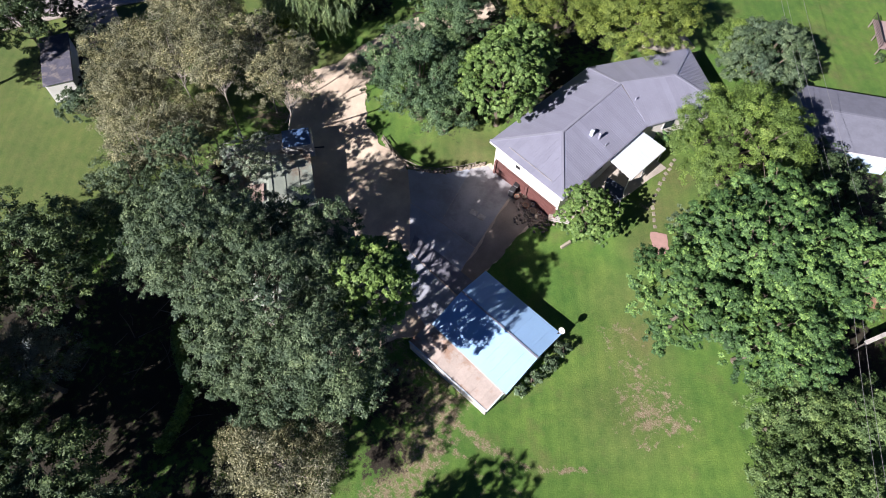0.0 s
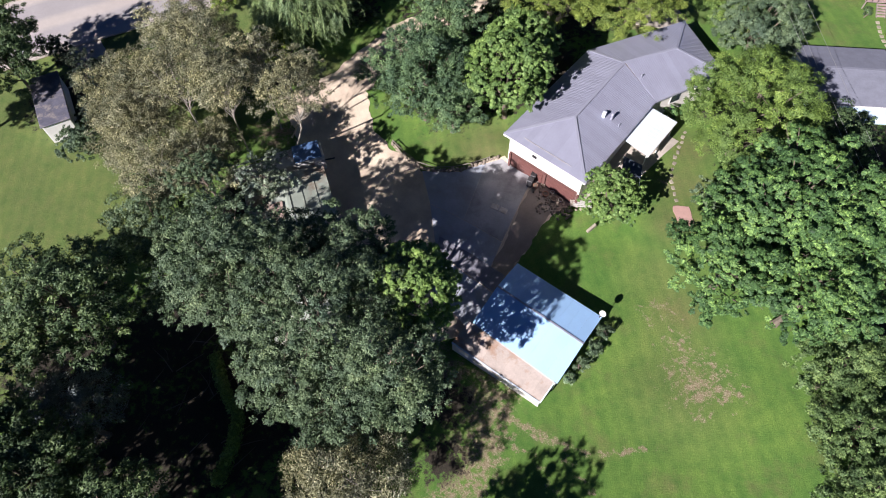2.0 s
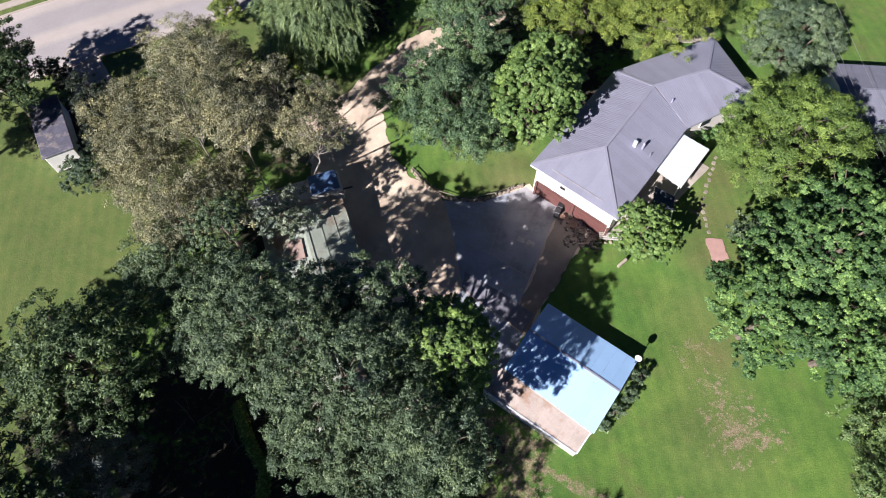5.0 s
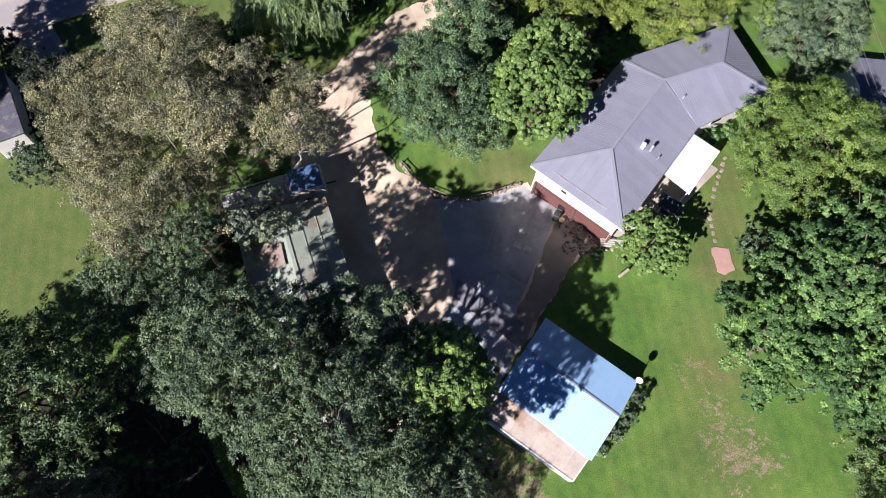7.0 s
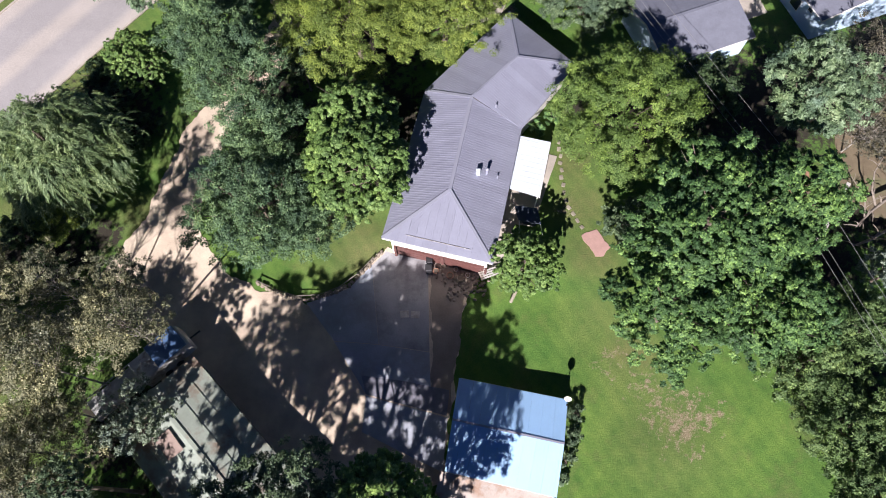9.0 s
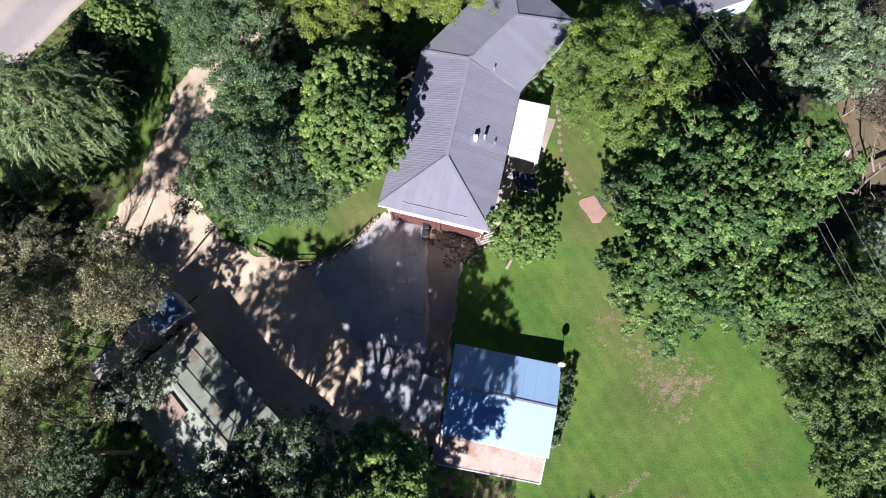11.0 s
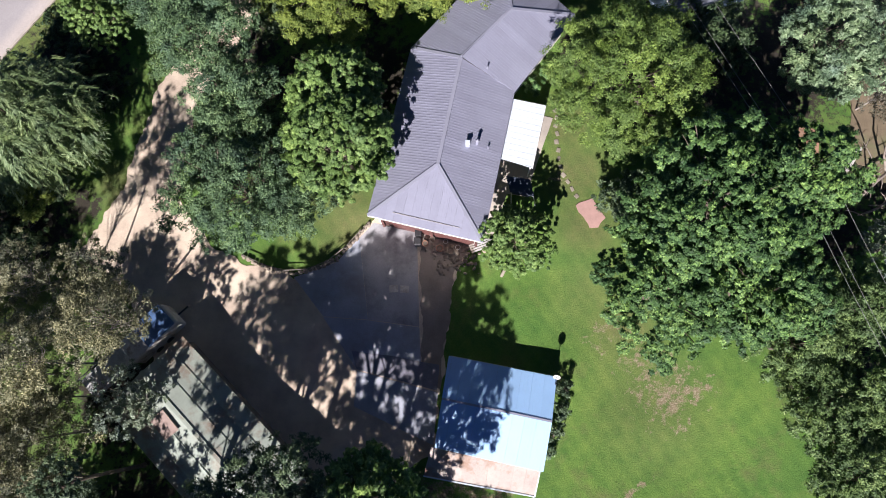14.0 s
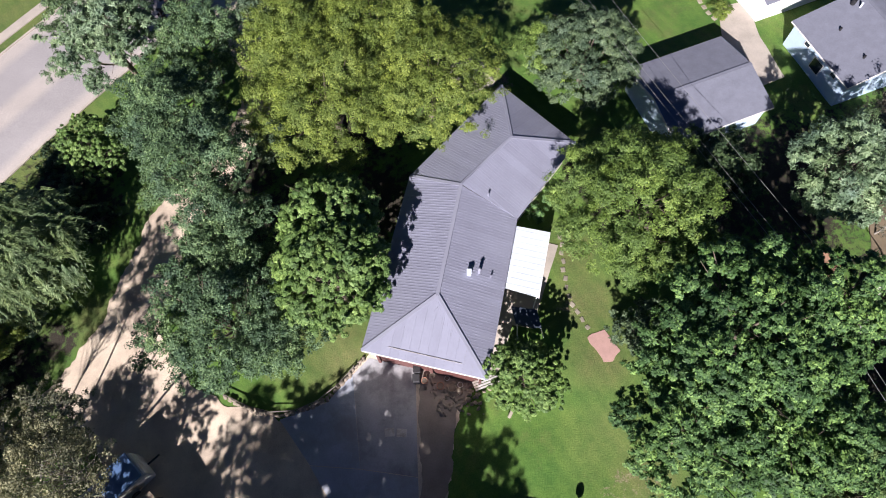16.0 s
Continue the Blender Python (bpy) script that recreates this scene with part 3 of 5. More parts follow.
def tree(x, y, zc, rx, rz, style, label, seed, group="", bark=None, name="tree", limbs=14, foot=None):
    rng = np.random.default_rng(seed)
    z0 = height(x, y)
    top = thing(name, x, y, z0, label, "shrub" if name != "tree" else "tree", group)
    ln, wd = STYLE[style][:2]
    P, N, A, tone, cen = crown(rng, style, rx, rz)
    c = np.array([x, y, zc])
    low = z0 + 0.06
    P = P + c
    keep = P[:, 2] > low
    P, N, A, tone = P[keep], N[keep], A[keep], tone[keep]
    n = len(P)
    size = rng.uniform(0.7, 1.35, n)
    ob = new("crown", leaf_mesh("crown", P - np.array([x, y, z0]), N, A, ln * size, wd * size, LEAF[style], tone))
    ob.parent = top
    # trunk and limbs
    bm = bmesh.new()
    fx, fy = foot or (x, y)
    base = Vector((fx, fy, height(fx, fy) - 0.15))
    r0 = max(0.07, (0.02 if bark == PALE_BARK else 0.055) * rx + 0.02)
    fork = Vector((x + rng.uniform(-0.3, 0.3), y + rng.uniform(-0.3, 0.3), z0 + max(0.3, (zc - rz * 0.75 - z0) * 0.8)))
    mid = Vector((x, y, zc + 0.1 * rz)) + Vector(rng.uniform(-0.4, 0.4, 3).tolist())
    tube(bm, [base, base.lerp(fork, 0.12), fork, fork.lerp(mid, 0.5), mid, Vector((x, y, zc + rz * 0.6))],
         [r0 * 1.5, r0 * 1.05, r0 * 0.85, r0 * 0.6, r0 * 0.4, r0 * 0.12], 8)
    order = rng.permutation(len(cen))[:limbs]
    for i in order:
        e = Vector((cen[i] + c).tolist())
        s = fork.lerp(mid, float(rng.uniform(0, 0.9)))
        if e.z < z0 + 0.3:
            continue
        m1 = s.lerp(e, 0.45) + Vector((0, 0, -0.08 * (e - s).length))
        tube(bm, [s, m1, e, e.lerp(s, -0.12)], [r0 * 0.38, r0 * 0.26, r0 * 0.12, r0 * 0.05], 5)
        for _ in range(2):
            tw = e.lerp(s, 0.4) + Vector(rng.normal(0, 0.25 * rx, 3).tolist())
            tube(bm, [m1.lerp(e, 0.3), tw], [r0 * 0.13, r0 * 0.04], 4)
    part("trunk", bm, bark or BARK, top)
    return top


# ---------------------------------------------------------------- ground, road, drive
build_ground()
ALONG, OUT = Vector((0.6, 0.8, 0)), Vector((-0.8, 0.6, 0))      # the road's run, and away from the yard


def by_road(s, o):
    p = ALONG * s + OUT * o
    return (p.x, p.y)


laid("road", [by_road(-120, 47.9), by_road(150, 47.9), by_road(150, 59.2), by_road(-120, 59.2)], 0.05, ROAD, "pale worn asphalt street", "road", step=3.0, rough=0.05)
laid("pavement", [by_road(-120, 60.5), by_road(150, 60.5), by_road(150, 61.6), by_road(-120, 61.6)], 0.07, OLD_CONCRETE, "pale concrete footpath beside the street", "pavement", step=3.0)
for side, o in (("kerb", 47.7), ("kerb", 59.2)):
    laid(side, [by_road(-120, o), by_road(150, o), by_road(150, o + 0.2), by_road(-120, o + 0.2)], 0.15, OLD_CONCRETE, "pale concrete kerb along the street", "kerb", step=3.0)
DRIVE = [(-24, 47), (-18.4, 37), (-20, 31), (-25.4, 24.3), (-26.4, 19.9), (-27.3, 16.7), (-28.9, 13.1), (-30.4, 10.8), (-31.8, 8.8), (-27.8, 6.0), (-25.8, 3.6), (-24, -1),
         (-20, -3), (-10, -14), (-5.2, -12), (-3.4, -8.9), (-1.2, -7.1), (-0.8, -2.8), (-0.2, 1), (0.5, 7.0), (2.3, 9.3), (-6.0, 11.4), (-9.2, 7.8), (-12.9, 6.7),
         (-16.6, 7.8), (-17.2, 8.0), (-20.1, 9.5), (-23.4, 13.6), (-22.4, 18.8), (-21.4, 23.4), (-16.5, 31), (-15.4, 37), (-21, 50)]
laid("driveway", DRIVE, 0.03, GRAVEL, "tan gravel driveway and yard with tree shade", "driveway", rough=0.45, step=0.3, seed=3.0)
laid("driveway", [(-52.5, 1), (-55, -3), (-50.2, 4), (-58, 9), (-61.5, 4.5)], 0.03, OLD_CONCRETE, "pale concrete drive from the street to the trailer", "driveway", rough=0.1)
court = tagged(new("concrete_court"), "grey concrete yard slabs in front of the garage", "concrete slab", kind="structure")
laid("slab", [(-12.9, 6.6), (-9.3, 7.7), (-7.4, 9.8), (-6.6, 3.0), (-10.3, 3.3)], 0.06, SHADED_SLAB, "", "", parent=court, step=0.5)
laid("slab", [(-7.38, 9.8), (-6.2, 11.1), (-2.6, 10.35), (-2.4, 2.4), (-6.58, 3.0)], 0.06, CONCRETE, "", "", parent=court, step=0.5)
laid("slab", [(-10.3, 3.25), (-6.6, 2.95), (-2.4, 2.35), (-2.2, -2.3), (-7.6, -0.8)], 0.06, SHADED_SLAB, "", "", parent=court, step=0.5)
laid("slab", [(-7.5, -1.1), (-0.9, -2.85), (-1.3, -6.9), (-7.7, -3.9)], 0.07, SHADED_SLAB, "", "", parent=court, step=0.5)
laid("patch", [(-7.9, 0.5), (-7.55, -0.95), (-0.95, -2.7), (-0.8, -0.7), (-4.2, 0.0)], 0.085, plain("dark_patched_asphalt", (0.22, 0.22, 0.26), 0.9, vary=0.3, scale=0.8, fine=10, relief=0.3),
     "dark patched strip across the yard", "", parent=court, step=0.4, rough=0.05)
laid("slab", [(-2.35, 10.3), (2.1, 9.35), (0.5, 7.0), (-0.3, 1.0), (-0.7, -2.5), (-2.15, -2.2)], 0.05, plain("brown_concrete", (0.31, 0.26, 0.22), 0.9, vary=0.25, scale=0.8, fine=9, relief=0.2),
     "brown strip of the yard", "", parent=court, step=0.3, rough=0.3)


# ---------------------------------------------------------------- the house
EAVE, RIDGE = 4.8, 6.1
SW, SE, VE, NE, NN, WB = Vector((-6.15, 10.6, EAVE)), Vector((2.65, 8.4, EAVE)), Vector((5.42, 20.75, EAVE)), Vector((10.55, 27.45, EAVE)), Vector((4.82, 33.4, EAVE)), Vector((-2.85, 24.7, EAVE))
RA, RB, RC = Vector((-0.7, 14.2, RIDGE)), Vector((1.17, 23.05, RIDGE)), Vector((5.25, 27.25, RIDGE))
house = thing("house", 1.0, 20.0, 0.0, "long bent white house with grey ribbed metal hip roof", "house")
roof_deck = bmesh.new()
for face in ((SW, SE, RA), (SE, VE, RB, RA), (VE, NE, RC, RB), (NE, NN, RC), (NN, WB, RB, RC), (WB, SW, RA, RB)):
    prism(roof_deck, [p - Vector((0, 0, 0.07)) for p in face], (0, 0, -0.1))
roof = part("roof", roof_deck, GREY_WOOD, house, "grey ribbed metal hip roof")
for face in ((SW, SE, RA), (SE, VE, RB, RA), (VE, NE, RC, RB), (NE, NN, RC), (NN, WB, RB, RC), (WB, SW, RA, RB)):
    sheet_roof(face, roof, ROOF_METAL)
for a, b in ((RA, RB), (RB, RC), (SW, RA), (SE, RA), (NE, RC), (NN, RC), (WB, RB)):
    up = Vector((0, 0, 0.045))
    part("ridge_cap", beam(bmesh.new(), a + up, b + up, 0.26, 0.035), RIDGE_METAL, roof)
rim = [SW, SE, VE, NE, NN, WB]
for a, b in zip(rim, rim[1:] + rim[:1]):
    d = (b - a).normalized()
    o = Vector((d.y, -d.x, 0))
    south = a == SW
    part("gutter", beam(bmesh.new(), a + o * 0.02 - Vector((0, 0, 0.14)), b + o * 0.02 - Vector((0, 0, 0.14)), 0.06, 0.16), WHITE_PAINT if south else ROOF_METAL, house)


def wall_run(name, a, b, low, high, mat, parent, inset=0.55, thick=0.2, label=""):
    d = (b - a).normalized()
    o = Vector((-d.y, d.x, 0))
    p, q = Vector((a.x, a.y, 0)) + o * inset + d * inset * 0.9, Vector((b.x, b.y, 0)) + o * inset - d * inset * 0.9
    h = Vector((0, 0, (low + high) / 2))
    part(name, beam(bmesh.new(), p + h, q + h, thick, high - low), mat, parent, label)
    return p, q, d, o


wall_run("wall", SE, VE, 0.3, EAVE - 0.16, SIDING, house)
wall_run("wall", VE, NE, 1.5, EAVE - 0.16, SIDING, house)
wall_run("wall", NE, NN, 1.5, EAVE - 0.16, SIDING, house)
wall_run("wall", NN, WB, 1.5, EAVE - 0.16, SIDING, house)
wall_run("wall", WB, SW, 0.5, EAVE - 0.16, SIDING, house)
gp, gq, gd, go = wall_run("upper_wall", SW, SE, 2.3, EAVE - 0.16, WHITE_PAINT, house, inset=0.65, label="white boarded wall above the garage")
for k in range(7):
    zz = Vector((0, 0, 2.48 + 0.31 * k))
    part("board", beam(bmesh.new(), gp - go * 0.1 + zz, gq - go * 0.1 + zz, 0.04, 0.29), WHITE_PAINT, house)
lp, _, _, _ = wall_run("garage_wall", SW, SE, -0.3, 2.3, RED_BRICK, house, inset=0.65, label="red-brown brick garage wall")
for k0, k1 in ((1.0, 4.0), (4.5, 7.6)):
    a, b = lp + gd * k0 - go * 0.12, lp + gd * k1 - go * 0.12
    door = part("garage_door", beam(bmesh.new(), a + Vector((0, 0, 1.02)), b + Vector((0, 0, 1.02)), 0.05, 1.96), GARAGE_RED, house, "red-brown garage door")
    for r in range(4):
        zz = Vector((0, 0, 0.3 + 0.49 * r))
        part("panel", beam(bmesh.new(), a - go * 0.03 + gd * 0.06 + zz, b - go * 0.03 - gd * 0.06 + zz, 0.03, 0.44), GARAGE_RED, door)
for k in (0.12, 4.25, 7.95):
    a = lp + gd * k - go * 0.15
    part("pillar", beam(bmesh.new(), a + Vector((0, 0, -0.2)), a + Vector((0, 0, 2.15)), 0.32, 0.2), RED_BRICK, house)
v = gp + gd * 2.5 - go * 0.13 + Vector((0, 0, 3.5))
part("wall_vent", beam(bmesh.new(), v, v + gd * 0.5, 0.05, 0.35), DARK_METAL, house, "dark louvred wall vent")


def on_roof(a, b, c, x, y):
    n = (b - a).cross(c - a)
    return a.z - (n.x * (x - a.x) + n.y * (y - a.y)) / n.z


def roof_z(x, y):
    return on_roof(SE, VE, RA, x, y)


chim = part("chimney", boxed((1.6, 15.95, roof_z(1.6, 15.95) + 0.15), (0.3, 0.32, 0.6), None, 0.02), WHITE_METAL, house, "white metal chimney box")
part("cap", boxed((1.6, 15.95, roof_z(1.6, 15.95) + 0.48), (0.36, 0.38, 0.05)), WHITE_METAL, chim)
for x, y, r, h in ((2.35, 16.1, 0.12, 0.6), (3.2, 15.8, 0.06, 0.35), (3.25, 22.3, 0.07, 0.4)):
    z = on_roof(VE, NE, RC, x, y) if y > 20 else roof_z(x, y)
    pipe = part("vent_pipe", tube(bmesh.new(), [(x, y, z - 0.1), (x, y, z + h)], [r, r], 10), RIDGE_METAL, house)
    if r > 0.1:
        part("cowl", tube(bmesh.new(), [(x, y, z + h), (x, y, z + h + 0.05), (x, y, z + h + 0.2)], [0.1, 0.16, 0.04], 10), RIDGE_METAL, pipe)
# snow guard strip on the south hip
g0, g1 = SW.lerp(SE, 0.16).lerp(RA, 0.13), SW.lerp(SE, 0.83).lerp(RA, 0.13)
part("snow_guard", beam(bmesh.new(), g0 + Vector((0, 0, 0.05)), g1 + Vector((0, 0, 0.05)), 0.025, 0.03), DULL_WHITE, house, "white metal snow guard")
for (a, b), ks in (((SE, VE), (3.0, 5.6)), ((VE, NE), (2.5, 5.5)), ((NE, NN), (3.0, 6.0)), ((WB, SW), (3.5, 7.0, 11.0))):
    d = (b - a).normalized()
    o = Vector((-d.y, d.x, 0))
    for k in ks:
        p = a + d * k + o * 0.43
        p.z = 3.5
        w = part("window", beam(bmesh.new(), p, p + d * 1.3, 0.06, 1.2), WHITE_PAINT, house)
        part("pane", beam(bmesh.new(), p - o * 0.035 + d * 0.09, p - o * 0.035 + d * 1.21, 0.02, 1.02), DARK_GLASS, w)

# patio roof on posts, beside the east wall
PR = [Vector((5.05, 20.45, 4.22)), Vector((4.1, 15.35, 4.22)), Vector((6.75, 14.55, 4.02)), Vector((8.0, 19.85, 4.02))]
patio = thing("patio_roof", 6.2, 17.5, 1.9, "flat white ribbed metal patio roof on thin white posts", "patio roof")
sheet_roof((PR[2], PR[3], PR[0], PR[1]), patio, WHITE_METAL, wide=0.5, ribs=1, rib_high=0.012, name="roof_panel")
for p in (PR[2].lerp(PR[1], 0.06), PR[2].lerp(PR[3], 0.5) + Vector((-0.12, 0, 0)), PR[3].lerp(PR[0], 0.06)):
    part("post", tube(bmesh.new(), [(p.x, p.y, height(p.x, p.y)), (p.x, p.y, 3.98)], [0.05, 0.05], 8), WHITE_PAINT, patio)
part("edge_beam", beam(bmesh.new(), PR[2] - Vector((0, 0, 0.1)), PR[3] - Vector((0, 0, 0.1)), 0.08, 0.14), WHITE_PAINT, patio)
laid("patio", [(4.4, 20.9), (3.1, 13.6), (6.4, 12.9), (8.9, 19.7)], 0.04, OLD_CONCRETE, "pale concrete patio beside the house", "patio", rough=0.03)
laid("path", [(3.2, 13.5), (2.4, 9.6), (3.6, 9.4), (4.9, 13.2)], 0.035, OLD_CONCRETE, "pale concrete path along the house", "path", rough=0.05)
swing = thing("garden_swing", 5.9, 13.6, 1.8, "garden swing seat with a blue canvas canopy darkened for shade and pale metal frame", "garden swing")
part("canopy", prism(bmesh.new(), [(4.7, 14.1, 3.45), (5.0, 12.8, 3.3), (6.9, 12.4, 3.3), (6.6, 13.8, 3.45)], (0, 0, -0.06)), SHADED_CANVAS, swing, "blue canvas canopy darkened for shade")
part("seat", prism(bmesh.new(), [(5.0, 13.8, 2.3), (5.2, 13.0, 2.3), (6.6, 12.7, 2.3), (6.4, 13.5, 2.3)], (0, 0, -0.1)), SHADED_CANVAS, swing)
for a, b in (((4.9, 14.0, 3.4), (4.6, 14.3, 1.75)), ((5.1, 12.9, 3.3), (5.2, 12.3, 1.7)), ((6.8, 12.5, 3.3), (7.2, 12.1, 1.7)), ((6.5, 13.8, 3.4), (6.9, 14.1, 1.75))):
    part("leg", tube(bmesh.new(), [a, b], [0.035, 0.035], 6), WHITE_PAINT, swing)

laid("paved_yard", [(0.0, 34.2), (2.6, 34.6), (4.4, 35.4), (5.0, 37.2), (2.6, 39.4), (0.4, 39.4), (-1.4, 36.2)], 0.04, OLD_CONCRETE, "pale concrete yard behind the house", "paved yard", rough=0.12)

# ---------------------------------------------------------------- the white metal shed with its lean-to
NWs, NEs, SEs, SWs = Vector((0.0, 0.0, 1.75)), Vector((8.34, -1.66, 1.75)), Vector((7.05, -8.66, 1.75)), Vector((-1.14, -6.86, 1.75))
REs, RWs = NEs.lerp(SEs, 0.47) + Vector((0, 0, 0.78)), NWs.lerp(SWs, 0.47) + Vector((0, 0, 0.78))
shed = thing("shed", 3.5, -4.3, -0.1, "pale metal gable shed with a low tan-roofed lean-to", "shed")
deckbm = bmesh.new()
prism(deckbm, [p - Vector((0, 0, 0.06)) for p in (NWs, RWs, REs, NEs)], (0, 0, -0.05))
prism(deckbm, [p - Vector((0, 0, 0.06)) for p in (RWs, SWs, SEs, REs)], (0, 0, -0.05))
sroof = part("roof", deckbm, GREY_WOOD, shed, "white ribbed metal gable roof tinted as blue skylight")
sheet_roof((NEs, NWs, RWs, REs), sroof, SKY_TINTED_METAL, wide=0.92, ribs=3, rib_high=0.02)
sheet_roof((SWs, SEs, REs, RWs), sroof, SKY_TINTED_METAL, wide=0.92, ribs=3, rib_high=0.02)
part("ridge_cap", beam(bmesh.new(), RWs + Vector((0, 0, 0.02)), REs + Vector((0, 0, 0.02)), 0.16, 0.04), RIDGE_METAL, sroof)
for a, b in ((NWs, NEs), (SEs, SWs)):
    d = (b - a).normalized()
    o = Vector((d.y, -d.x, 0)) * (1 if (b.x > a.x) == (a.y > -3) else 1)
    part("wall", beam(bmesh.new(), a + d * 0.15 + Vector((0, 0, -1.05)) + Vector((-d.y, d.x, 0)) * -0.0, b - d * 0.15 + Vector((0, 0, -1.05)), 0.1, 1.9), SIDING, shed)
for a, b, r in ((NEs, SEs, REs), (SWs, NWs, RWs)):
    inw = (NWs.lerp(SEs, 0.5) - a.lerp(b, 0.5)).normalized() * 0.18
    inw.z = 0
    bm = bmesh.new()
    prism(bm, [Vector((a.x, a.y, -0.6)) + inw, Vector((b.x, b.y, -0.6)) + inw, b + inw - Vector((0, 0, 0.12)), r + inw - Vector((0, 0, 0.12)), a + inw - Vector((0, 0, 0.12))], inw.normalized() * 0.08)
    part("gable_wall", bm, SIDING, shed)
LS, LW = Vector((6.4, -10.5, 1.2)), Vector((-2.0, -9.0, 1.2))
LN, LM = SEs + Vector((-0.25, 0.0, -0.14)), SWs + Vector((-0.25, 0, -0.14))
lean = part("lean_to_roof", prism(bmesh.new(), [p - Vector((0, 0, 0.06)) for p in (LW, LS, LN, LM)], (0, 0, -0.05)), GREY_WOOD, shed, "low tan rusty metal roof")
sheet_roof((LW, LS, LN, LM), lean, TAN_ROOF, wide=0.95, ribs=2, rib_high=0.015)
part("lean_to_wall", beam(bmesh.new(), LW + Vector((0.05, 0.05, -0.78)), LS + Vector((-0.05, 0.05, -0.78)), 0.1, 1.45), DULL_WHITE, shed, "weathered white boarded wall")
part("lean_to_wall", beam(bmesh.new(), LS + Vector((-0.08, 0.05, -0.75)), LN + Vector((-0.08, 0, -0.75)), 0.08, 1.3), DULL_WHITE, shed)
part("trim", beam(bmesh.new(), LS + Vector((0, 0, 0.04)), LN + Vector((0, 0, 0.04)), 0.1, 0.08), WHITE_METAL, shed)
part("trim", beam(bmesh.new(), LW + Vector((0, 0, 0.02)), LS + Vector((0, 0, 0.02)), 0.1, 0.08), WHITE_METAL, shed)

dish = thing("satellite_dish", 8.2, -1.75, 1.75, "white satellite dish on the shed's roof corner", "satellite dish")
bm = bmesh.new()
dm = Matrix.Translation((8.25, -1.7, 2.4)) @ Vector((-0.25, -0.85, 0.55)).to_track_quat("Z", "Y").to_matrix().to_4x4()
bmesh.ops.create_uvsphere(bm, u_segments=20, v_segments=16, radius=0.52, matrix=Matrix.Translation((0, 0, 0.42)))
bmesh.ops.delete(bm, geom=[v for v in bm.verts if v.co.z > 0.02], context="VERTS")
bmesh.ops.solidify(bm, geom=bm.faces[:], thickness=0.02)
bmesh.ops.transform(bm, matrix=dm, verts=bm.verts[:])
part("reflector", bm, DULL_WHITE, dish, smooth=True)
part("arm", tube(bmesh.new(), [dm @ Vector((0, -0.35, -0.05)), dm @ Vector((0, -0.15, 0.5))], [0.02, 0.02], 6), DARK_METAL, dish)
part("receiver", boxed((0, 0, 0), (0.1, 0.1, 0.14), dm @ Matrix.Translation((0, -0.1, 0.5))), DARK_METAL, dish)
part("mast", tube(bmesh.new(), [(8.22, -1.8, 1.65), (8.22, -1.76, 2.3)], [0.03, 0.03], 6), WHITE_METAL, dish)

# ---------------------------------------------------------------- the long barn
BX, BY = Vector((0.707, -0.707, 0)), Vector((-0.707, -0.707, 0))
B0 = Vector((-21.0, 1.62, 0))


def barn_at(s, w, z):
    p = B0 + BX * s + BY * w
    return Vector((p.x, p.y, z))


barn = thing("barn", -17.0, -8.0, -0.6, "long low barn with a weathered pale green metal roof under trees", "barn")
BE, BR = 1.95, 2.55
for w0, z0, w1, z1 in ((0, BE, 3.9, BR), (7.8, BE, 3.9, BR)):
    corners = (barn_at(0, w0, z0), barn_at(20, w0, z0), barn_at(20, w1, z1), barn_at(0, w1, z1))
    sheet_roof(corners, barn, GREEN_ROOF, wide=1.3, ribs=1, rib_high=0.05, across=True)
part("ridge_cap", beam(bmesh.new(), barn_at(-0.05, 3.9, BR + 0.03), barn_at(20, 3.9, BR + 0.03), 0.3, 0.05), GREEN_ROOF, barn)
for w in (0.3, 7.5):
    part("wall", beam(bmesh.new(), barn_at(0.25, w, 0.55), barn_at(19.75, w, 0.55), 0.12, 2.7), GREY_WOOD, barn)
for s in (0.25, 19.75):
    bm = bmesh.new()
    prism(bm, [barn_at(s, 0.3, -0.8), barn_at(s, 7.5, -0.8), barn_at(s, 7.5, BE - 0.05), barn_at(s, 3.9, BR - 0.08), barn_at(s, 0.3, BE - 0.05)], BX * 0.08)
    part("gable_wall", bm, GREY_WOOD, barn)

# a covered camper and an old flat trailer beside the barn's north end
DULL = plain("dull_white_paint", (0.6, 0.6, 0.58), 0.6, vary=0.35, scale=1.5, stain=(0.22, 0.17, 0.12))
camper = thing("camper_trailer", -24.4, 2.0, -0.4, "old white camper trailer under a dark blue tarpaulin", "trailer")
cm = Matrix.Translation((-24.0, 1.9, 0)) @ Matrix.Rotation(radians(45), 4, "Z")
part("body", boxed((0, 0, 0.75), (4.6, 2.1, 1.9), cm, 0.1), DULL, camper, "dented white metal body")
bm = boxed((0.75, 0.1, 1.76), (2.7, 2.2, 0.16), cm, 0.06)
part("tarpaulin", bm, BLUE_TARP, camper, "dark blue tarpaulin over the roof")
for sx in (-0.6, 0.5):
    for sy in (-1.0, 1.0):
        p = cm @ Vector((sx, sy, -0.1))
        q = cm @ Vector((sx, sy * 1.12, -0.1))
        part("wheel", tube(bmesh.new(), [p, q], [0.33, 0.33], 14), DARK, camper)
part("drawbar", beam(bmesh.new(), cm @ Vector((2.2, 0, 0)), cm @ Vector((3.3, 0, -0.1)), 0.12, 0.1), DARK_METAL, camper)
flat = thing("flat_trailer", -27.6, -1.0, -0.5, "old white flat trailer with side rails under the trees", "trailer")
fm = Matrix.Translation((-27.3, -0.9, 0)) @ Matrix.Rotation(radians(45), 4, "Z")
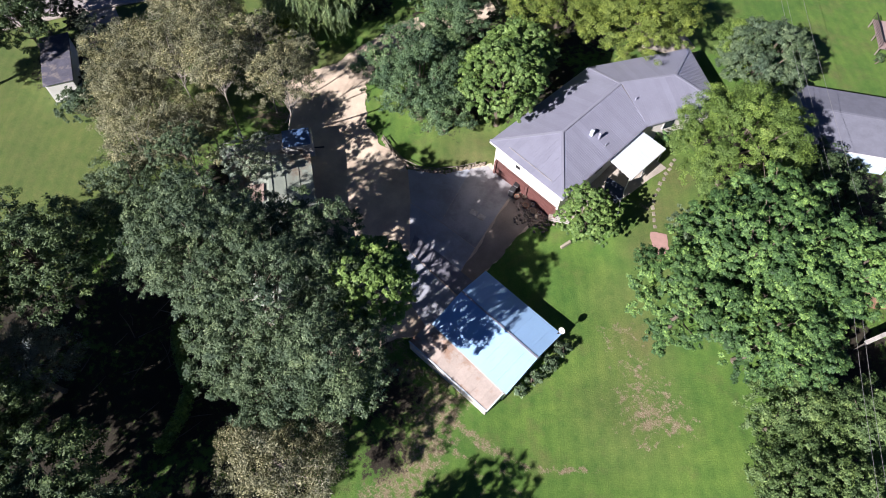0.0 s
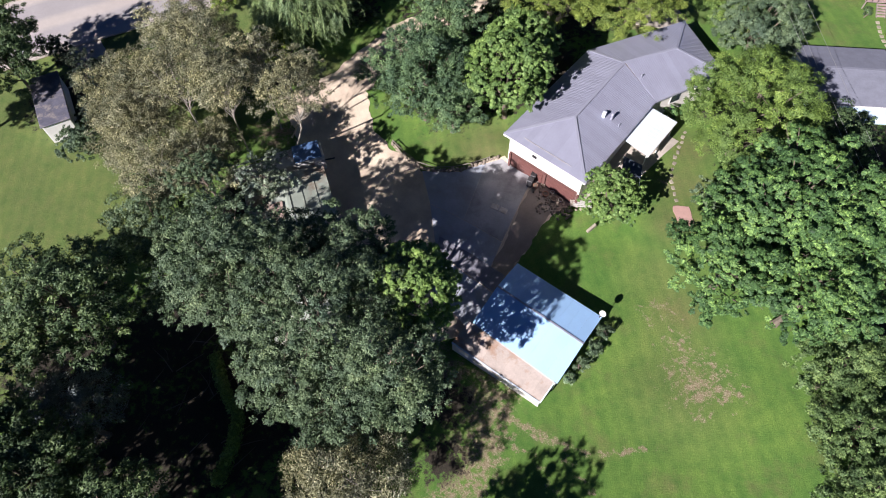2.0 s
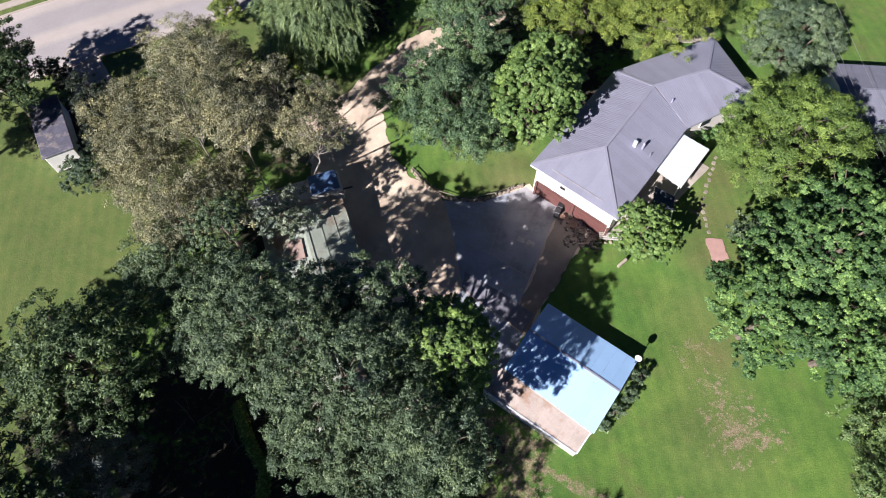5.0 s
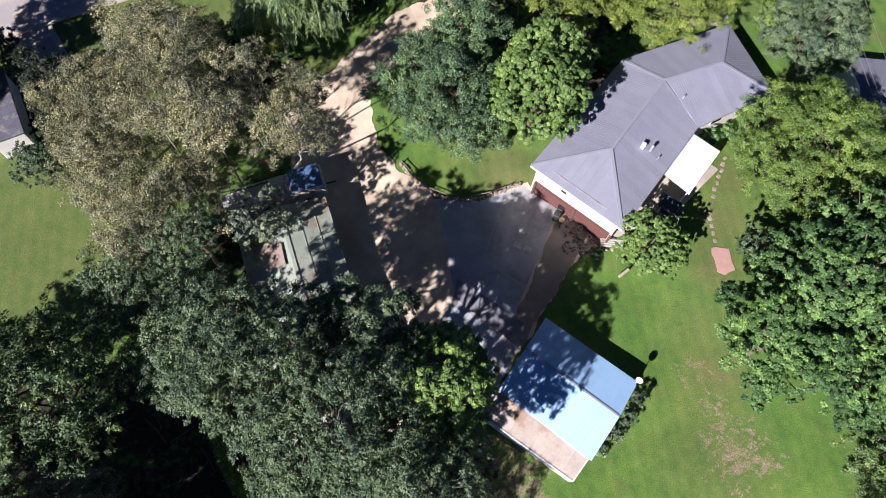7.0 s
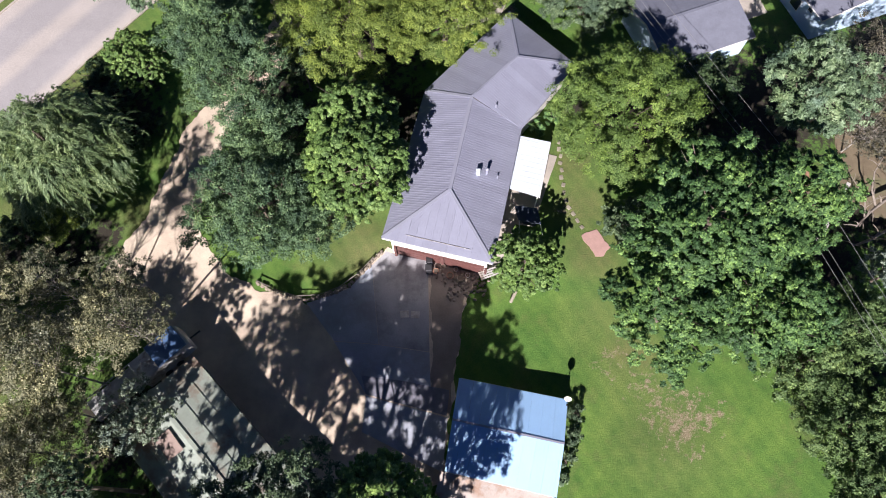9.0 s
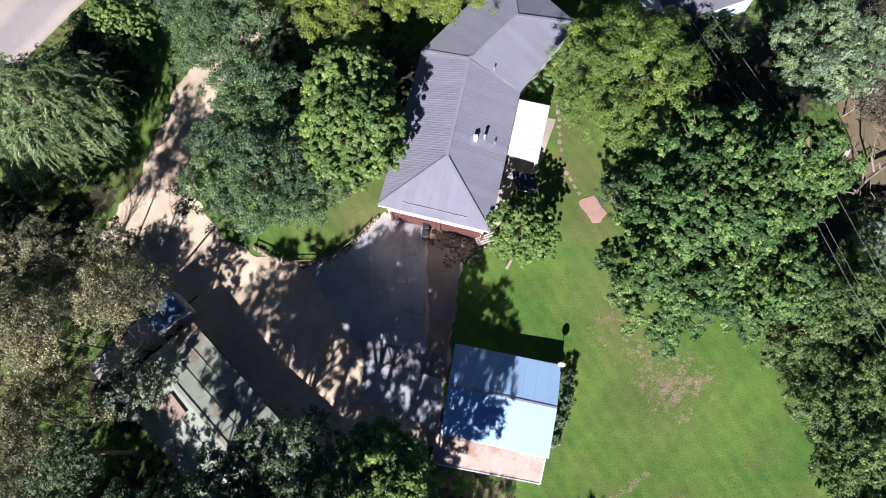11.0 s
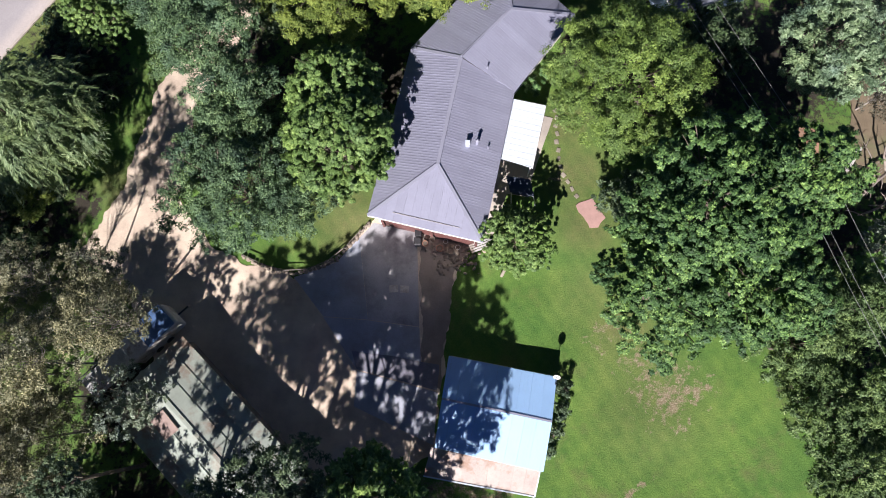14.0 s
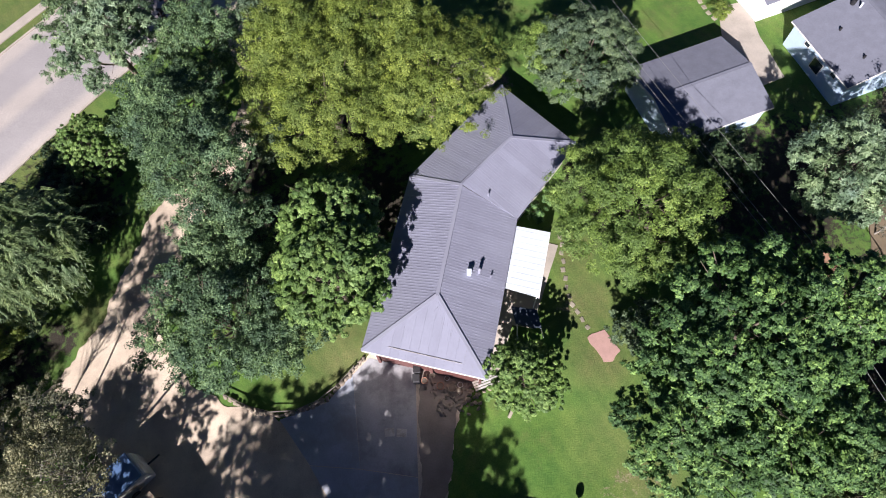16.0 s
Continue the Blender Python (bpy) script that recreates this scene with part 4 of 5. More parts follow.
part("bed", boxed((0, 0, 0.45), (4.6, 2.0, 0.14), fm), DULL, flat)
for sy in (-0.98, 0.98):
    part("rail", boxed((0, sy, 1.0), (4.6, 0.06, 0.1), fm), DULL, flat)
    for sx in (-2.2, -1.1, 0, 1.1, 2.2):
        part("stake", boxed((sx, sy, 0.75), (0.07, 0.07, 0.6), fm), DULL, flat)
    for sx in (-0.5, 0.5):
        part("wheel", tube(bmesh.new(), [fm @ Vector((sx, sy, 0.0)), fm @ Vector((sx, sy * 1.18, 0.0))], [0.34, 0.34], 14), DARK, flat)
rust = thing("scrap_sheet", -21.5, -6.4, 2.3, "rusty pinkish metal sheet lying on the barn roof", "metal sheet")
part("sheet", prism(bmesh.new(), [barn_at(3.2, 5.8, BR - 0.1), barn_at(5.2, 5.9, BR - 0.1), barn_at(5.4, 4.6, BR + 0.1), barn_at(3.4, 4.5, BR + 0.1)], (0, 0, -0.02)), plain("rust", (0.36, 0.27, 0.23), 0.8, vary=0.3), rust)

# the trailer home far off across the west lawn
mob = thing("trailer_home", -50.2, -4.0, -0.2, "old white trailer with a weathered roof darkened as dappled shade", "trailer")
mm = Matrix.Translation((-51.0, -3.6, 0)) @ Matrix.Rotation(radians(-36), 4, "Z")
part("body", boxed((0, 0, 1.1), (7.4, 2.7, 2.4), mm, 0.05), WHITE_PAINT, mob)
# Weathering, and dappled tree shade painted as a dark base with paler patches.
part("roof", boxed((0, 0, 2.38), (7.7, 3.0, 0.16), mm, 0.05), plain("weathered_shade_roof", (0.12, 0.12, 0.16), 0.7, vary=0.35, scale=1.5, stain=(0.3, 0.27, 0.25)), mob, "weathered roof with dappled shade in its colour")
part("door", boxed((2.2, -1.37, 1.05), (0.8, 0.05, 1.9), mm), SIDING, mob)
for k in (-2.6, -0.4):
    w = part("window", boxed((k, -1.37, 1.4), (0.9, 0.05, 0.8), mm), WHITE_METAL, mob)
    part("pane", boxed((k, -1.4, 1.4), (0.76, 0.02, 0.66), mm), DARK_GLASS, w)


# ---------------------------------------------------------------- the neighbours
def gable_house(name, origin, turn, long, deep, low, eave, ridge, label, wall_mat, gable_windows=()):
    """A gable house: origin is its west corner on the north eave; it runs long to local x and deep to local -y."""
    m = Matrix.Translation((*origin, 0)) @ Matrix.Rotation(radians(turn), 4, "Z")
    at = lambda x, y, z: m @ Vector((x, y, z))
    c = at(long / 2, -deep / 2, low)
    h = thing(name, c.x, c.y, c.z, label, "house")
    r = part("roof", prism(prism(bmesh.new(), [at(0, 0, eave), at(0, -deep / 2, ridge), at(long, -deep / 2, ridge), at(long, 0, eave)], (0, 0, -0.14)),
                           [at(0, -deep / 2, ridge), at(0, -deep, eave), at(long, -deep, eave), at(long, -deep / 2, ridge)], (0, 0, -0.14)), SHINGLE, h, "grey asphalt shingle roof")
    for side in (0, 1):
        n = 12
        for i in range(n):
            y0, y1 = deep / 2 * i / n, deep / 2 * (i + 1) / n
            z0, z1 = eave + (ridge - eave) * i / n, eave + (ridge - eave) * (i + 1) / n
            f = lambda y: -y if side == 0 else -deep + y
            pts = [at(0.0, f(y0), z0 + 0.014), at(0.0, f(y1), z1 + 0.008), at(long, f(y1), z1 + 0.008), at(long, f(y0), z0 + 0.014)]
            part("shingle_course", prism(bmesh.new(), pts if side == 0 else pts[::-1], (0, 0, -0.02)), SHINGLE, r)
    part("ridge_cap", beam(bmesh.new(), at(0, -deep / 2, ridge + 0.03), at(long, -deep / 2, ridge + 0.03), 0.3, 0.04), SHINGLE, r)
    for y in (-0.4, -deep + 0.4):
        part("wall", beam(bmesh.new(), at(0.3, y, (low + eave) / 2 - 0.1), at(long - 0.3, y, (low + eave) / 2 - 0.1), 0.16, eave - low), wall_mat, h)
        part("gutter", beam(bmesh.new(), at(0, (-0.02 if y > -1 else -deep + 0.02), eave - 0.12), at(long, (-0.02 if y > -1 else -deep + 0.02), eave - 0.12), 0.12, 0.12), WHITE_PAINT, h)
    for x, s in ((0.25, 1), (long - 0.25, -1)):
        d = (at(1, 0, 0) - at(0, 0, 0)) * s * 0.1
        part("gable_wall", prism(bmesh.new(), [at(x, -0.4, low - 0.3), at(x, -deep + 0.4, low - 0.3), at(x, -deep + 0.4, eave), at(x, -deep / 2, ridge - 0.2), at(x, -0.4, eave)], d), wall_mat, h)
    for y, z in gable_windows:
        w = part("window", beam(bmesh.new(), at(0.2, -y - 0.5, z), at(0.2, -y + 0.5, z), 0.06, 0.9), WHITE_PAINT, h)
        part("pane", beam(bmesh.new(), at(0.16, -y - 0.4, z), at(0.16, -y + 0.4, z), 0.02, 0.74), DARK_GLASS, w)
    for a, b in (((0, 0, eave), (0, -deep / 2, ridge)), ((0, -deep, eave), (0, -deep / 2, ridge))):
        part("bargeboard", beam(bmesh.new(), at(*a) - Vector((0, 0, 0.08)), at(*b) - Vector((0, 0, 0.08)), 0.05, 0.2), WHITE_PAINT, h)
    return h


# Both houses' walls carry blue skylight in their paint colour.
gable_house("house", (15.75, 35.0), 21, 9.3, 8.2, 1.2, 4.5, 5.4, "small neighbouring house with grey shingle gable roof and pale walls tinted as blue skylight", SKY_TINTED_PAINT)
n2 = gable_house("house", (33.8, 32.3), 111, 8.0, 12.4, 1.8, 4.6, 5.8, "large neighbouring house with grey shingle gable roof and pale walls tinted as blue skylight", SKY_TINTED_PAINT)
n2m = Matrix.Translation((33.8, 32.3, 0)) @ Matrix.Rotation(radians(111), 4, "Z")
for x, z, wide, high in ((1.9, 4.0, 0.5, 0.4), (5.6, 4.0, 0.5, 0.4), (3.7, 3.2, 1.1, 1.1)):
    w = part("window", boxed((x, -0.3, z), (wide + 0.16, 0.07, high + 0.16), n2m), WHITE_PAINT, n2)
    part("pane", boxed((x, -0.26, z), (wide, 0.03, high), n2m), DARK_GLASS, w)
for x, y, r, h in ((5.2, -2.6, 0.1, 0.3), (1.9, -2.6, 0.1, 0.3), (7.0, -4.9, 0.2, 0.55)):
    p = n2m @ Vector((x, y, 4.6 - y / 6.2 * 1.2))
    part("roof_vent", tube(bmesh.new(), [p - Vector((0, 0, 0.15)), p + Vector((0, 0, h))], [r, r], 10), DARK_METAL, n2)
p = n2m @ Vector((6.4, -5.2, 4.6 + 5.2 / 6.2 * 1.2))
part("vent_pipe", tube(bmesh.new(), [p - Vector((0, 0, 0.15)), p + Vector((0, 0, 0.5))], [0.09, 0.09], 10), WHITE_METAL, n2)
gable_house("house", (27.0, 47.5), 22, 8.0, 6.0, 1.8, 4.3, 5.4, "white neighbouring house with grey roof beyond the lawn", WHITE_PAINT)
laid("driveway", [(25.9, 40.2), (27.8, 34.6), (30.6, 35.8), (29.4, 40.5), (29.2, 45), (26.2, 44.2)], 0.03, OLD_CONCRETE, "pale concrete drive between the neighbouring houses", "driveway", rough=0.05)

# ---------------------------------------------------------------- garden pieces
STONE = bmesh.new()
bmesh.ops.create_icosphere(STONE, subdivisions=2, radius=0.5)
for v_ in STONE.verts:
    v_.co *= 1 + 0.22 * noise.noise(v_.co * 2.5)
stone_mesh = mesh_of("stone", STONE, BUFF, True)
FLAG = boxed((0, 0, 0), (1, 1, 0.12), None, 0.09)
flag_mesh = mesh_of("stepping_stone", FLAG, PATH_STONE)


def set_piece(name, mesh, m, parent):
    ob = new(name, mesh)
    ob.parent = parent
    ob.matrix_basis = parent.matrix_basis.inverted() @ m
    return ob


def along(pts, step):
    out, left = [], 0.0
    for (ax, ay), (bx, by) in zip(pts, pts[1:]):
        d = math.hypot(bx - ax, by - ay)
        k = left
        while k < d:
            out.append((ax + (bx - ax) * k / d, ay + (by - ay) * k / d, math.degrees(math.atan2(by - ay, bx - ax))))
            k += step
        left = k - d
    return out


rnd = random.Random(4)
path_stones = tagged(new("stepping_stones"), "tan stepping stones set in the lawn", "stepping stones", kind="structure")
for x, y, a in along([(9.2, 21.2), (9.15, 17.5), (9.4, 15.0), (10.0, 14.2), (10.6, 13.2), (11.0, 12.5)], 0.72):
    z = height(x, y)
    set_piece("stepping_stone", flag_mesh, pose(x + rnd.uniform(-0.08, 0.08), y, z, 0, 0, a + rnd.uniform(-25, 25)) @ Matrix.Diagonal((rnd.uniform(0.32, 0.46), rnd.uniform(0.26, 0.38), 0.6, 1)), path_stones)
laid("paving_pad", [(10.6, 12.1), (11.9, 12.75), (12.95, 11.1), (12.3, 10.3), (11.6, 10.3)], 0.03, PINK, "worn pale pink paved patch in the lawn", "paving", step=0.25, rough=0.16)

WALL_LINE = [(-17.2, 8.3), (-16.6, 7.95), (-14.6, 7.15), (-12.9, 6.8), (-11.0, 7.2), (-9.25, 7.95), (-7.9, 9.4), (-6.5, 11.1)]
retain = tagged(new("stone_edging"), "low rough stone retaining edge between yard and lawn", "retaining wall", kind="structure")
for row in range(2):
    for x, y, a in along(WALL_LINE, 0.4):
        z = height(x, y) + 0.04 + 0.14 * row
        set_piece("stone", stone_mesh, pose(x + rnd.uniform(-0.08, 0.08), y + 0.1 * row + rnd.uniform(-0.06, 0.06), z, rnd.uniform(0, 360), 0, a)
                  @ Matrix.Diagonal((rnd.uniform(0.25, 0.5), rnd.uniform(0.2, 0.36), rnd.uniform(0.15, 0.28), 1)), retain)
for x, y, a in along([(2.2, 9.0), (2.9, 8.5), (1.6, 7.9), (0.7, 7.3)], 0.42):
    set_piece("stone", stone_mesh, pose(x + rnd.uniform(-0.1, 0.1), y, height(x, y) + 0.1, rnd.uniform(0, 360), 0, a) @ Matrix.Diagonal((rnd.uniform(0.3, 0.5), rnd.uniform(0.25, 0.4), rnd.uniform(0.2, 0.3), 1)), retain)
rail = thing("rail_fence", -12.9, 6.9, 0, "low grey wooden rail fence above the stone edge", "fence")
posts = along(WALL_LINE, 1.9)
for x, y, a in posts:
    z = height(x, y)
    part("post", boxed((x, y + 0.15, z + 0.25), (0.09, 0.09, 0.7)), GREY_WOOD, rail)
for (x0, y0, _), (x1, y1, _) in zip(posts, posts[1:]):
    for h in (0.5,):
        part("rail", beam(bmesh.new(), (x0, y0 + 0.15, height(x0, y0) + h), (x1, y1 + 0.15, height(x1, y1) + h), 0.06, 0.06), GREY_WOOD, rail)


def pot(x, y, r, h, mat, label, category="plant pot"):
    z = height(x, y) + 0.04
    t = thing("plant_pot" if category == "plant pot" else category.replace(" ", "_"), x, y, z, label, category)
    bm = bmesh.new()
    prof = [(r * 0.72, 0), (r * 0.95, h * 0.8), (r * 1.08, h * 0.82), (r * 1.08, h), (r * 0.9, h), (r * 0.86, h * 0.8)]
    rings = [[bm.verts.new((x + a * math.cos(k * math.pi / 7), y + a * math.sin(k * math.pi / 7), z + b)) for k in range(14)] for a, b in prof]
    for r0, r1 in zip(rings, rings[1:]):
        for k in range(14):
            bm.faces.new((r0[k], r0[(k + 1) % 14], r1[(k + 1) % 14], r1[k]))
    bm.faces.new(rings[0][::-1])
    part("body", bm, mat, t)
    part("soil", tube(bmesh.new(), [(x, y, z + h * 0.6), (x, y, z + h * 0.93)], [r * 0.8, r * 0.86], 14), BARK, t)
    return t


for x, y, r, h, mt, lb in ((-1.9, 9.2, 0.24, 0.4, TERRACOTTA, "clay plant pot beside the garage"), (-1.3, 9.6, 0.2, 0.35, BUFF, "buff stone plant pot beside the garage"),
                           (-0.7, 8.8, 0.28, 0.4, TERRACOTTA, "large clay plant pot beside the garage"), (0.2, 8.6, 0.3, 0.45, BUFF, "large buff stone plant pot in the yard"),
                           (0.8, 8.9, 0.2, 0.3, WHITE_PAINT, "white plant pot beside the garage"), (-0.2, 9.4, 0.18, 0.3, WHITE_PAINT, "small white plant pot beside the garage")):
    pot(x, y, r, h, mt, lb)
for x, y in ((-2.5, 9.3), (-2.45, 10.0)):
    z = height(x, y) + 0.05
    b_ = thing("rubbish_bin", x, y, z, "dark plastic wheeled rubbish bin", "bin", "bins by the garage")
    part("body", boxed((x, y, z + 0.45), (0.5, 0.55, 0.9), None, 0.04), DARK, b_)
    part("lid", boxed((x, y, z + 0.93), (0.56, 0.62, 0.07), None, 0.03), DARK_METAL, b_)
step_m = pose(2.75, 9.0, height(2.75, 9.0), 0, 0, 20)
porch = thing("wooden_step", 2.75, 9.0, height(2.75, 9.0), "low white slatted wooden step beside the garage", "step")
for k in range(4):
    part("board", boxed((0, -0.3 + 0.2 * k, 0.32), (2.0, 0.14, 0.04), step_m, 0.006), DULL_WHITE, porch)
for sx in (-0.9, 0.9):
    part("bearer", boxed((sx, 0, 0.12), (0.1, 0.8, 0.36), step_m), GREY_WOOD, porch)
rocks = tagged(new("rock_bed"), "heap of buff and brown stones and sticks beside the garage", "rock pile", kind="stuff")
for i in range(120):
    x, y = rnd.triangular(-2.0, 2.6, 0.2), rnd.triangular(6.4, 9.8, 8.8)
    s = rnd.uniform(0.12, 0.36)
    set_piece("stone", stone_mesh, pose(x, y, height(x, y) + s * 0.3, rnd.uniform(0, 360), 0, rnd.uniform(0, 360)) @ Matrix.Diagonal((s * 1.2, s, s * 0.7, 1)), rocks)
for x, y, a in ((-4.5, 5.5, 4), (-3.6, 5.45, -3)):
    z = height(x, y) + 0.06
    b_ = thing("floor_board", x, y, z, "pale weathered board lying on the concrete yard", "board", "boards on the yard")
    part("board", boxed((0, 0, 0.02), (0.72, 0.6, 0.04), pose(x, y, z, 0, 0, a), 0.008), DULL_WHITE, b_)
slabstone = thing("boulder", 4.6, 6.9, height(4.6, 6.9), "pale leaning flat stone at the lawn's edge", "stone")
part("stone", boxed((0, 0, 0.25), (1.1, 0.25, 0.5), pose(4.6, 6.9, height(4.6, 6.9), 0, -18, 62), 0.06), PATH_STONE, slabstone)

DECK_WOOD = plain("pinkish_deck_boards", (0.42, 0.32, 0.3), 0.8, vary=0.2, scale=2, fine=14, relief=0.3, by_object=0.2)
dk = Matrix.Translation((22.3, 48.3, height(23, 48))) @ Matrix.Rotation(radians(21), 4, "Z")
dp = dk @ Vector((2.5, 2.5, 0))
deck = thing("wooden_deck", dp.x, dp.y, dp.z, "pinkish weathered wooden deck with dark railing and steps", "deck")
for k in range(34):
    part("board", boxed((0.075 + 0.15 * k, 2.5, 0.95), (0.14, 5.0, 0.04), dk), DECK_WOOD, deck)
for x in (0.1, 2.5, 5.0):
    for y in (0.1, 2.5, 4.9):
        part("post", boxed((x, y, 0.45), (0.12, 0.12, 0.94), dk), GREY_WOOD, deck)
for a, b in (((0.0, 0.0), (1.3, 0.0)), ((2.3, 0.0), (5.1, 0.0)), ((0.0, 0.0), (0.0, 5.0))):
    part("handrail", beam(bmesh.new(), dk @ Vector((*a, 1.9)), dk @ Vector((*b, 1.9)), 0.09, 0.06), DARK_METAL, deck, "dark handrail")
    n = int(math.dist(a, b) / 0.45)
    for k in range(n + 1):
        q = (a[0] + (b[0] - a[0]) * k / n, a[1] + (b[1] - a[1]) * k / n)
        part("baluster", boxed((*q, 1.43), (0.05, 0.05, 0.92), dk), DARK_METAL, deck)
for k in range(5):
    part("step", boxed((1.8, -0.15 - 0.28 * k, 0.8 - 0.17 * k), (0.95, 0.27, 0.05), dk, 0.006), DECK_WOOD, deck)
for x in (1.33, 2.27):
    part("stringer", beam(bmesh.new(), dk @ Vector((x, 0.0, 0.82)), dk @ Vector((x, -1.45, -0.05)), 0.05, 0.2), GREY_WOOD, deck)
for x, y, a in along([(24.3, 46.6), (24.7, 45.0), (25.2, 43.6), (25.9, 42.4)], 0.8):
    set_piece("stepping_stone", flag_mesh, pose(x, y, height(x, y), 0, 0, a) @ Matrix.Diagonal((0.5, 0.42, 0.6, 1)), path_stones)

# board fence and wires along the east side
efence = thing("board_fence", 31.0, 13.0, 1.2, "grey wooden board fence between the gardens", "fence")
for x, y, a in along([(29.6, 11.0), (33.5, 16.5)], 0.22):
    part("board", boxed((0, 0, 0.8), (0.19, 0.03, 1.6), pose(x, y, height(x, y), 0, 0, a)), GREY_WOOD, efence)
part("rail", beam(bmesh.new(), (29.6, 10.95, height(29.6, 11) + 1.62), (33.5, 16.45, height(33.5, 16.5) + 1.62), 0.34, 0.05), DULL_WHITE, efence, "pale weathered capping board")
line = thing("power_line", 25.9, 12.5, height(25.9, 12.5), "three thin grey overhead wires between wooden poles", "power line")
POLES = ((4.3, 57.5), (25.9, 12.5), (34.9, -11.0))
for (x0, y0), (x1, y1) in zip(POLES, POLES[1:]):
    for off in (-1.3, -0.65, 1.3):
        a, b = Vector((x0 + off, y0, 8.4)), Vector((x1 + off, y1, 8.4))
        pts = [a.lerp(b, k / 20) - Vector((0, 0, 0.5 * (1 - (k / 10 - 1) ** 2))) for k in range(21)]
        part("wire", tube(bmesh.new(), pts, [0.012] * 21, 5), WIRE, line)
for x, y in POLES:
    pole = part("pole", tube(bmesh.new(), [(x, y, 0), (x, y, 8.7)], [0.16, 0.11], 10), BARK, line)
    part("crossarm", boxed((x, y, 8.3), (2.7, 0.07, 0.07)), BARK, pole)

# a fallen dead tree and bare earth in the garden beyond the east fence
dead = thing("fallen_tree", 35.4, 13.6, height(35.4, 13.6), "pale bare fallen tree with broken limbs on dry earth", "dead tree")
rng = np.random.default_rng(5)
for label, pts, r in (("trunk", ((38.4, 16.4, 0.6), (36.6, 15.1, 1.0), (34.9, 13.9, 1.3), (33.2, 12.4, 1.5)), 0.24),
                      ("limb", ((38.0, 13.2, 0.4), (36.0, 12.3, 0.7), (34.4, 11.4, 0.9), (32.9, 10.9, 1.0)), 0.22),
                      ("limb", ((35.6, 14.5, 1.1), (35.0, 15.6, 2.0), (35.2, 17.0, 2.6), (36.0, 18.2, 3.0)), 0.14),
                      ("limb", ((34.2, 13.4, 1.4), (34.0, 14.4, 2.2), (33.4, 15.2, 2.8), (32.8, 16.4, 3.0)), 0.1),
                      ("limb", ((36.8, 15.3, 1.0), (37.2, 14.2, 1.8), (38.2, 13.4, 2.2), (39.4, 13.2, 2.3)), 0.12)):
    P = [Vector((x, y, height(x, y) + z)) for x, y, z in pts]
    bm = tube(bmesh.new(), P, [r * 0.7, r * 0.6, r * 0.45, r * 0.2], 8)
    for k in range(9):
        i = int(rng.integers(1, 4))
        p = P[i - 1].lerp(P[i], float(rng.uniform(0.2, 1)))
        q = p + Vector((float(rng.normal(0, 0.8)), float(rng.normal(0, 0.8)), float(rng.uniform(-0.1, 0.9))))
        tube(bm, [p, p.lerp(q, 0.5) + Vector((0, 0, 0.12)), q], [r * 0.3, r * 0.2, r * 0.06], 5)
    part(label, bm, DEAD_BARK, dead)
laid("dry_earth", [(33.4, 16.5), (36.0, 14.0), (41.0, 14.5), (44.0, 22.0), (42.0, 27.0), (37.0, 25.6), (34.6, 22.0)], 0.03, DRY_EARTH, "dry tan earth strewn with twigs", "earth", rough=0.5)
laid("bare_earth", [(28.7, 16.4), (29.6, 15.6), (31.0, 16.4), (31.2, 18.2), (30.0, 19.2), (28.8, 18.4)], 0.03, RED_EARTH, "reddish bare earth on a lawn", "earth", rough=0.3)

